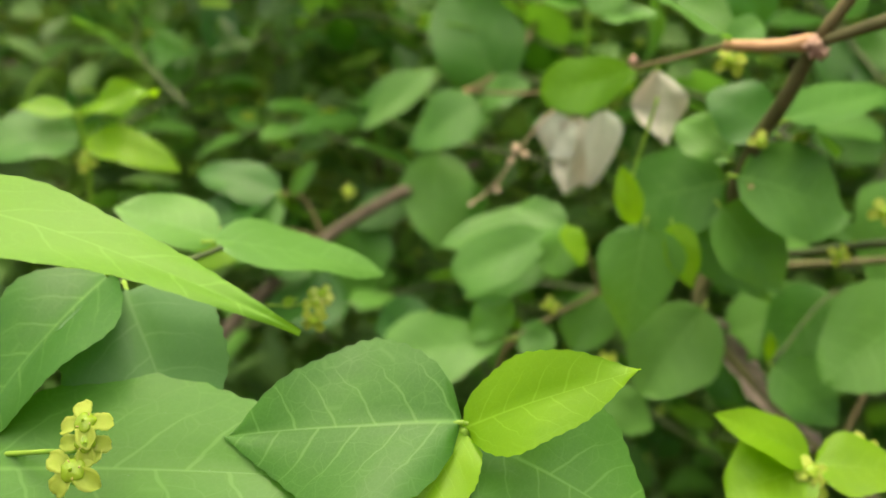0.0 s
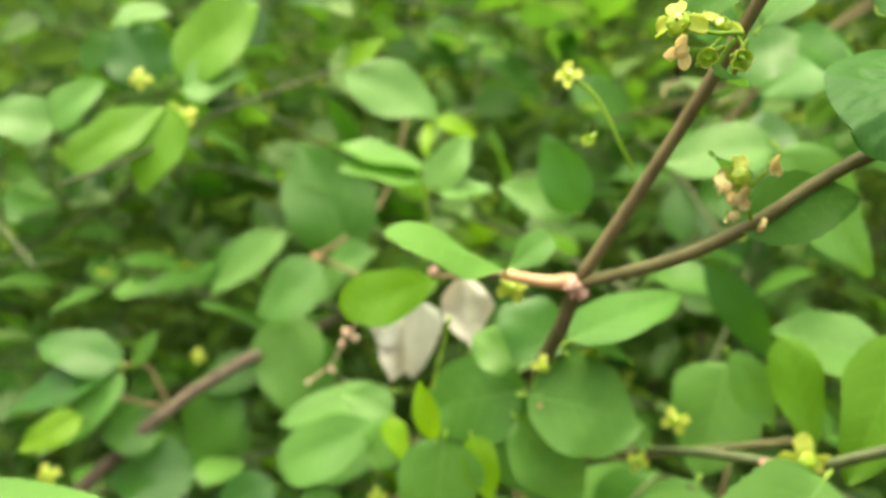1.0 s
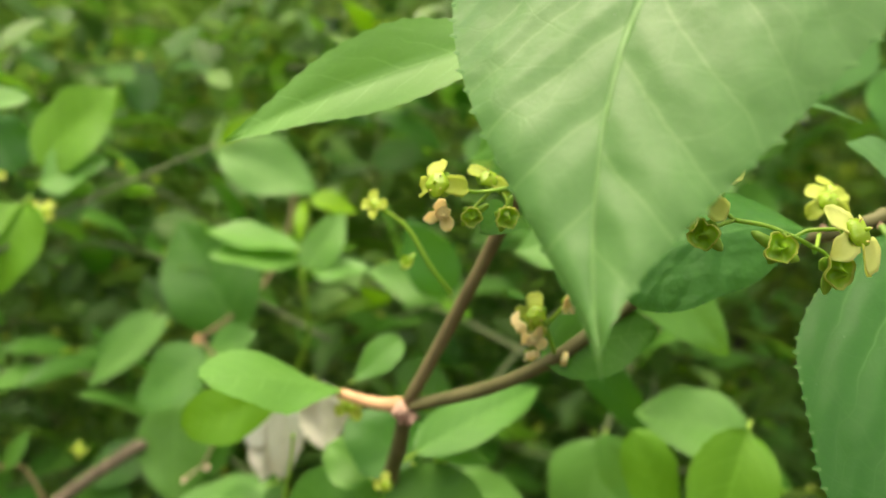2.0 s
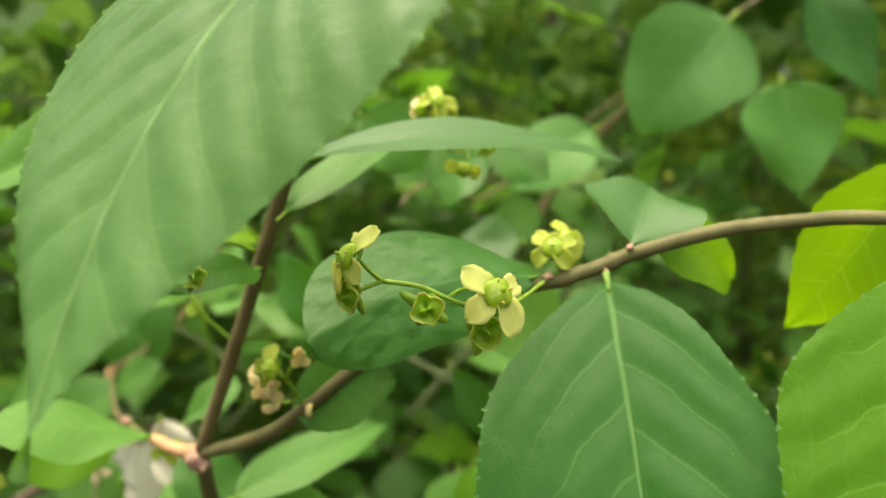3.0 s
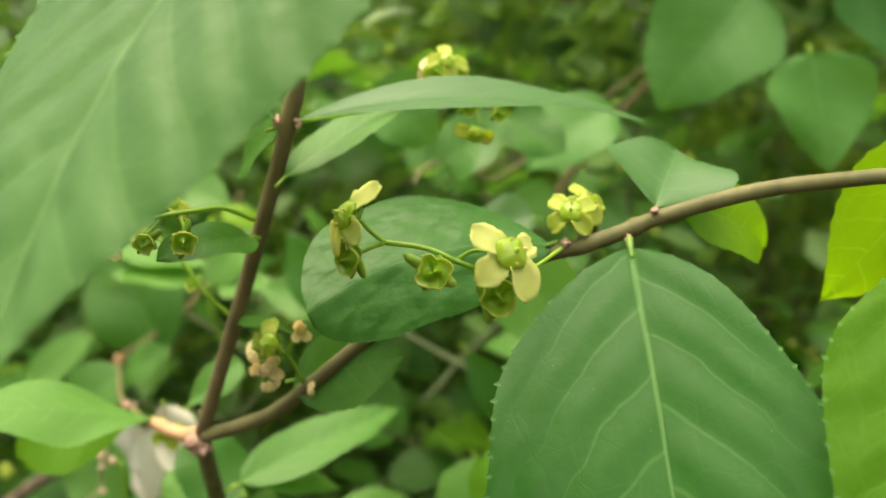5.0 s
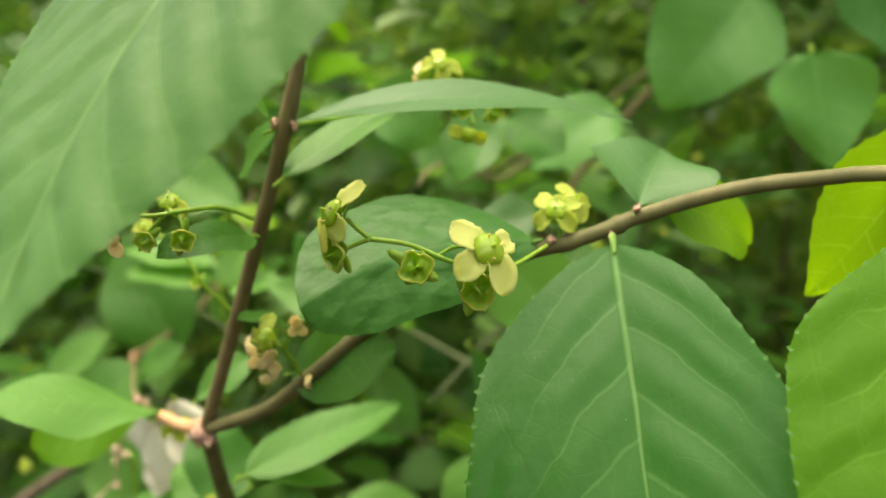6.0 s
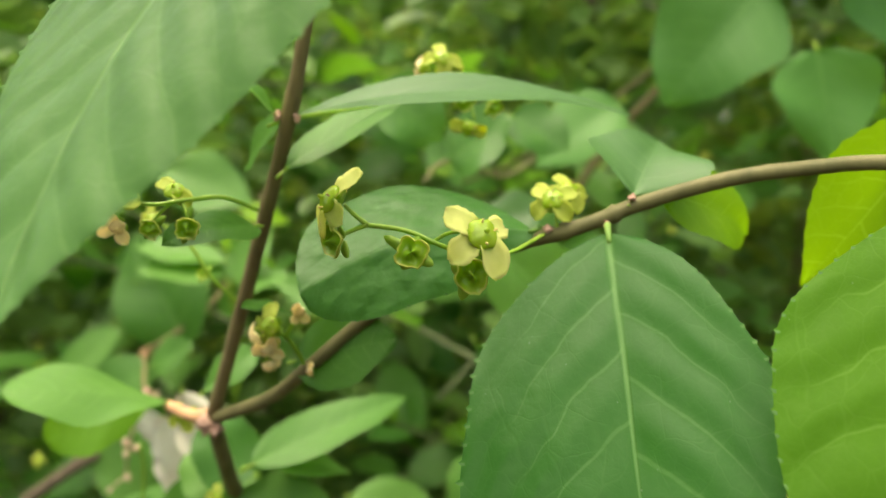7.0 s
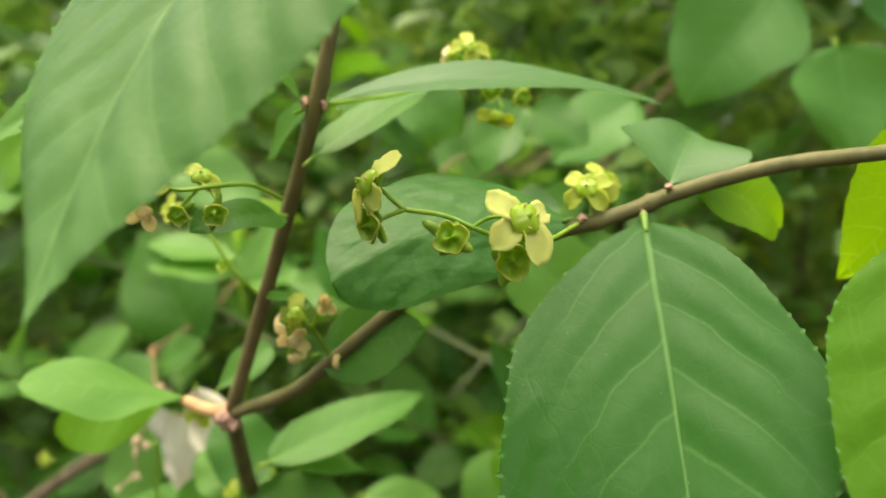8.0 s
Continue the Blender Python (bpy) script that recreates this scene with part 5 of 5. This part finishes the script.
# Leaves of the shrub behind the arching twig.
behind_twig = thing("shrub_branch", (0.2038, 0.2875, 1.1171), "leafy shrub branch with broad green leaves", "branch", "shrub branches")
stem(behind_twig, 'stem', [(0.2564, 0.3029, 1.1456), (0.2123, 0.2932, 1.1195), (0.1894, 0.3107, 1.1033), (0.1535, 0.3419, 1.0793), (0.1250, 0.3897, 1.0698)], 0.00070, 0.00060, OLIVE)
stem(behind_twig, 'stem', [(0.1236, 0.2805, 1.0709), (0.1256, 0.2858, 1.0743), (0.1299, 0.2910, 1.0761), (0.1359, 0.2959, 1.0741), (0.1421, 0.3008, 1.0717), (0.1487, 0.3062, 1.0747), (0.1533, 0.3115, 1.0779), (0.1639, 0.3274, 1.0861)], 0.00045, 0.00055, OLIVE, label='thin curled olive twig')
leaf(behind_twig, (0.2021, 0.2823, 1.1130), (0.1805, 0.2837, 1.0862), 0.0300, (-0.03, -0.90, 0.44), BROAD, 'kite', skew=0.08, rows=36, cols=5, seed=241)
leaf(behind_twig, (0.2124, 0.2782, 1.0973), (0.2146, 0.2746, 1.0710), 0.0262, (0.16, -0.89, 0.44), BROAD, 'drip', rows=36, cols=5, seed=242)
leaf(behind_twig, (0.2281, 0.2994, 1.1230), (0.2438, 0.2983, 1.0949), 0.0216, (0.16, -0.89, 0.44), DEEP, 'kite', rows=20, cols=4, seed=243)
leaf(behind_twig, (0.1717, 0.2935, 1.0890), (0.1505, 0.2910, 1.0732), 0.0199, (-0.03, -0.75, 0.66), BROAD, 'kite', rows=20, cols=4, seed=244)

# Broad leaves low beside the corky stem.
leaf(side_branch, (0.1274, 0.2262, 0.9937), (0.1085, 0.2206, 0.9778), 0.0187, (-0.03, -0.79, 0.62), PALE, 'round', fold=0.15, rows=24, cols=5, seed=251, label='broad toothed mid-green leaf')
leaf(side_branch, (0.1357, 0.2065, 1.0073), (0.1157, 0.1925, 0.9898), 0.0196, (-0.08, -0.79, 0.61), PALE, 'kite', fold=0.2, rows=26, cols=5, seed=252)
leaf(side_branch, (0.1239, 0.2600, 0.9848), (0.1093, 0.2567, 0.9689), 0.0167, (-0.03, -0.79, 0.62), GREEN, 'kite', fold=0.2, rows=22, cols=4, seed=253)
leaf(side_branch, (0.1035, 0.2323, 0.9763), (0.1147, 0.2263, 0.9677), 0.0129, (0.07, -0.78, 0.62), PALE, 'oval', fold=0.2, rows=22, cols=4, seed=254)
stem(side_branch, 'stem', [(0.1481, 0.2186, 1.0036), (0.1369, 0.2232, 1.0037), (0.1279, 0.2263, 0.9943), (0.1232, 0.2582, 0.9860), (0.1039, 0.2343, 0.9761)], 0.00040, 0.00035, SHOOT)

# ---------------------------------------------------------------- ground
def build_ground():
    bm = bmesh.new()
    bmesh.ops.create_grid(bm, x_segments=80, y_segments=80, size=200)
    for v in bm.verts:
        v.co.z = 0.05 * noise.noise(v.co * 0.7)
    me = bpy.data.meshes.new("ground")
    bm.to_mesh(me)
    bm.free()
    me.materials.append(SOIL)
    return tagged(new("ground", me), "soil with leaf litter, darkened for the shade under the shrubs", "ground", kind="structure")


build_ground()

# ---------------------------------------------------------------- the shrub's other branches
POOL = {}
for pm, mat_of in enumerate((GREEN, PALE, DEEP, LIME)):
    POOL[mat_of.name] = [
        leaf_mesh("leaf", 1.0, w, mat_of, shp, fold=fo, bend=be, wave=0.03, teeth=0.014, rows=12, cols=2, petiole=0.1, seed=10 * pm + k)
        for k, (w, shp, fo, be) in enumerate(
            ((0.52, "oval", 0.25, 0.5), (0.6, "broad", 0.2, 0.35), (0.46, "tipped", 0.35, 0.7), (0.62, "round", 0.15, 0.3), (0.4, "lance", 0.4, 0.6), (0.55, "spoon", 0.3, 0.8))
        )
    ]


def aim(base, along, face, size):
    yv = Vector(along).normalized()
    zv = Vector(face)
    zv = (zv - yv * zv.dot(yv)).normalized()
    m = Matrix((yv.cross(zv), yv, zv)).transposed().to_4x4()
    m.translation = base
    return m @ Matrix.Diagonal((size, size, size, 1))


def make_branch(seed, reach, size, tints, flowers, bark=SHOOT):
    """A shrub branch along +x from its foot: a curved twig with opposite leaf pairs, side shoots and small flowers."""
    rnd = random.Random(seed)
    ob = thing("shrub_branch", (0, 0, 0), "leafy shrub branch with opposite oval green leaves", "branch", "shrub branches")
    pts = [Vector((0, 0, 0))]
    for k in range(1, 5):
        pts.append(Vector((reach * k / 4, rnd.uniform(-0.06, 0.06) * reach, reach * (0.05 * k - 0.02 * k * k * rnd.uniform(0.5, 1.2)))))
    line = spline(pts, 6)
    v, f = tube_data(line, 0.0009, 0.0004, 6, 0.06, seed)
    part("stem", mesh_from("stem", v, f, bark), ob)
    n = len(line)
    pairs = 7
    for p in range(pairs):
        i = int((0.18 + 0.8 * p / (pairs - 1)) * (n - 1))
        at = line[i]
        d = (line[min(i + 1, n - 1)] - line[max(0, i - 1)]).normalized()
        roll = rnd.uniform(-0.4, 0.4) + (0.7 if p % 2 else 0.0)
        for sgn in (-1, 1):
            if rnd.random() < 0.08:
                continue
            out = Vector((0, math.cos(roll) * sgn, math.sin(roll) * sgn * 0.6 + 0.15))
            along = d * rnd.uniform(0.35, 0.9) + out * rnd.uniform(0.8, 1.1) + Vector((0, 0, rnd.uniform(-0.35, 0.15)))
            face = Vector((rnd.gauss(0, 0.25), rnd.gauss(0, 0.25) - 0.15, 1))
            tint = rnd.choices(tints, (9, 9, 6, 2))[0]
            s = size * rnd.uniform(0.7, 1.25) * (1.0 if p < pairs - 1 else 0.75)
            part("leaf", rnd.choice(POOL[tint.name]), ob, aim(at + along.normalized() * s * 0.1, along, face, s))
    tip = line[-1]
    for k in range(2):
        along = Vector((1, rnd.uniform(-0.5, 0.5), rnd.uniform(-0.2, 0.4)))
        part("leaf", rnd.choice(POOL[tints[min(3, k * 3)].name]), ob, aim(tip, along, (rnd.gauss(0, 0.2), -0.2, 1), size * rnd.uniform(0.5, 0.8)))
    for k in range(flowers):
        i = rnd.randrange(n // 4, n - 1)
        at = line[i] + Vector((rnd.uniform(-0.004, 0.004), rnd.uniform(-0.012, 0.012), rnd.uniform(0.004, 0.010)))
        sv, sf = tube_data(spline([line[i], line[i].lerp(at, 0.5) + Vector((0, 0, 0.001)), at], 3), 0.0003, 0.00025, 5)
        part("flower_stalk", mesh_from("flower_stalk", sv, sf, STALK), ob)
        flower(ob, at, (rnd.gauss(0, 0.4), -0.6, 0.7), 0.0056, turn=rnd.uniform(0, 90), petals=rnd.choice(((0, 1, 2, 3), (0, 1, 3), (0, 2))), mat=PETAL_YELLOW, flare=10)
    for k in range(3):
        i = rnd.randrange(n // 5, n - 1)
        at = line[i] + Vector((rnd.uniform(-0.006, 0.006), rnd.uniform(-0.014, 0.014), rnd.uniform(0.002, 0.010)))
        sv, sf = tube_data(spline([line[i], line[i].lerp(at, 0.5) + Vector((0, 0, 0.001)), at], 3), 0.0003, 0.00025, 5)
        part("flower_stalk", mesh_from("flower_stalk", sv, sf, STALK), ob)
        flower(ob, at, (rnd.gauss(0, 0.4), -0.6, 0.7), 0.0052, turn=rnd.uniform(0, 90), petals=(), disc=PETAL_YELLOW)
    return ob


TINTS = (GREEN, PALE, DEEP, LIME)
TEMPLATES = [make_branch(300 + k, (0.16, 0.19, 0.15, 0.21, 0.17, 0.18)[k], (0.024, 0.027, 0.022, 0.029, 0.025, 0.023)[k], TINTS, (2, 1, 2, 0, 2, 1)[k]) for k in range(6)]


def strew(count, xs, ys, zs, seed, tilt=35, turn=(0, 360), bare=()):
    """Stand copies of the template branches in a block of the shrub, heading outwards and up; bare: those that are broken off."""
    rnd = random.Random(seed)
    for k in range(count):
        at = (rnd.uniform(*xs), rnd.uniform(*ys), rnd.uniform(*zs))
        m = Matrix.Translation(at) @ pose(0, 0, 0, 0, 0, rnd.uniform(*turn)) @ pose(0, 0, 0, rnd.uniform(-25, 25), -rnd.uniform(-10, tilt), 0)
        if k not in bare:
            copy_thing(TEMPLATES[k % len(TEMPLATES)], m)


# The templates themselves stand in the shrub too.
for k, ob in enumerate(TEMPLATES):
    ob.matrix_basis = pose(-0.35 + 0.17 * k, 0.62 + 0.03 * k, 0.9 + 0.03 * k, 8 * k - 20, -15, 60 * k)

strew(34, (-0.12, 0.30), (0.325, 0.37), (0.84, 1.12), 10, 35, (-10, 190), (21,))
strew(80, (-0.20, 0.36), (0.37, 0.54), (0.76, 1.18), 11, 35, (-25, 205))
strew(70, (-0.40, 0.52), (0.54, 0.80), (0.70, 1.25), 12)
strew(36, (-0.60, 0.75), (0.80, 1.10), (0.65, 1.35), 13)
# Branches added overhead, above the view, to shade the shrub's depth.
strew(24, (0.24, 0.60), (0.36, 0.80), (1.24, 1.40), 16, 25)


def woody_stem(seed, foot, head):
    """An old shrub stem from the ground up, with a few forks."""
    rnd = random.Random(seed)
    foot, head = Vector(foot), Vector(head)
    ob = thing("woody_shrub", foot, "grey-brown old shrub stem with forks rising from the soil", "shrub", "woody shrubs")
    mid = [foot.lerp(head, t) + Vector((rnd.uniform(-0.05, 0.05), rnd.uniform(-0.05, 0.05), 0)) for t in (0.3, 0.55, 0.8)]
    stem(ob, "trunk", [foot, *mid, head], 0.009, 0.003, BARK, steps=8, lumps=0.08, seed=seed)
    for k, p in enumerate(mid):
        out = Vector((rnd.uniform(-0.25, 0.25), rnd.uniform(-0.05, 0.2), rnd.uniform(0.15, 0.3)))
        stem(ob, "limb", [p, p + out * 0.5 + Vector((0, 0, 0.02)), p + out], 0.0035, 0.0015, BARK, steps=6, lumps=0.06, seed=seed + k)
    return ob


for k in range(9):
    woody_stem(400 + k, (-0.45 + 0.125 * k, 0.62 + 0.11 * ((k * 3) % 4), -0.05), (-0.5 + 0.14 * k, 0.58 + 0.1 * ((k * 2) % 5), 1.05 + 0.07 * (k % 3)))


# ---------------------------------------------------------------- the thicket behind
def build_thicket(seed, count, xs, ys, zs, sizes, name, label, gaps=-0.32, mat=FAR):
    rng = np.random.default_rng(seed)
    shape = np.array([(0, 0, 0), (0.26, 0.35, 0.05), (0.24, 0.68, 0.02), (0, 1.0, -0.12), (-0.24, 0.68, 0.02), (-0.26, 0.35, 0.05), (0, 0.4, -0.02), (0, 0.7, -0.05)])
    quads = np.array([(0, 1, 6), (1, 2, 7), (1, 7, 6), (2, 3, 7), (3, 4, 7), (4, 5, 6), (4, 6, 7), (5, 0, 6)])
    x = rng.uniform(*xs, count)
    y = ys[0] + (ys[1] - ys[0]) * rng.random(count) ** 1.3
    z = rng.uniform(*zs, count)
    lump = np.array([noise.noise(Vector((a * 2.2, b * 2.2, c * 2.2))) for a, b, c in zip(x, y, z)])
    # the rounded, uneven outline of one wide shrub
    spread = ((x - 0.1) / 2.3) ** 2 + ((y - 2.05) / 1.75) ** 2
    crown = 1.0 + 1.15 * np.sqrt(np.clip(1 - spread, 0, 1))
    keep = (lump > gaps) & (spread < 1 + 0.3 * lump) & (z < crown + 0.5 * lump)
    x, y, z = x[keep], y[keep], z[keep]
    n = len(x)
    size = rng.uniform(*sizes, n)
    yaw, pitch, roll = rng.uniform(0, 2 * np.pi, n), rng.normal(-0.25, 0.45, n), rng.normal(0, 0.5, n)
    cy, sy, cp, sp, cr, sr = np.cos(yaw), np.sin(yaw), np.cos(pitch), np.sin(pitch), np.cos(roll), np.sin(roll)
    zero = np.zeros(n)
    rz = np.stack([np.stack([cy, -sy, zero], 1), np.stack([sy, cy, zero], 1), np.stack([zero, zero, zero + 1], 1)], 1)
    rx = np.stack([np.stack([zero + 1, zero, zero], 1), np.stack([zero, cp, -sp], 1), np.stack([zero, sp, cp], 1)], 1)
    ry = np.stack([np.stack([cr, zero, sr], 1), np.stack([zero, zero + 1, zero], 1), np.stack([-sr, zero, cr], 1)], 1)
    rot = rz @ rx @ ry
    pts = np.einsum("nij,kj->nki", rot, shape) * size[:, None, None] + np.stack([x, y, z], 1)[:, None, :]
    faces = (quads[None] + (np.arange(n) * len(shape))[:, None, None]).reshape(-1, 3)
    uv = np.tile(shape[:, :2] + (0.5, 0.0), (n, 1))
    me = mesh_from(name, pts.reshape(-1, 3).tolist(), faces.tolist(), mat, uv, smooth=False)
    return tagged(new(name, me), label, "foliage", kind="stuff")


build_thicket(21, 36000, (-1.5, 1.7), (0.50, 1.05), (0.30, 1.40), (0.024, 0.040), "thicket_leaves", "dense mass of small green shrub leaves")
build_thicket(20, 5200, (-0.35, 0.65), (0.36, 0.62), (0.72, 1.24), (0.014, 0.024), "thicket_leaves", "mass of small green shrub leaves")
# These two leaf masses are added overhead to darken the right-hand depth.
build_thicket(24, 3200, (0.34, 0.80), (0.42, 0.85), (1.22, 1.48), (0.026, 0.040), "thicket_leaves", "overhead mass of green shrub leaves added for shade")
build_thicket(25, 700, (0.21, 0.38), (0.30, 0.48), (1.15, 1.25), (0.022, 0.034), "thicket_leaves", "overhead spray of green shrub leaves added for shade", -1.0)
# The far layers take FAR_LIT, with the sunlight painted into their leaves.
build_thicket(22, 36000, (-2.2, 2.4), (1.0, 1.8), (0.1, 1.95), (0.034, 0.055), "thicket_leaves", "deep mass of shrub leaves in painted sunlit green", mat=FAR_LIT)
build_thicket(23, 42000, (-2.4, 2.6), (1.75, 3.9), (0.0, 2.8), (0.08, 0.13), "thicket_leaves", "distant mass of shrub leaves in painted sunlit green", -1.0, FAR_LIT)
build_thicket(26, 2600, (-0.34, 0.66), (2.44, 3.04), (1.18, 1.88), (0.07, 0.11), "thicket_leaves", "distant spray of shrub leaves in painted sunlit green", -1.0, FAR_LIT)
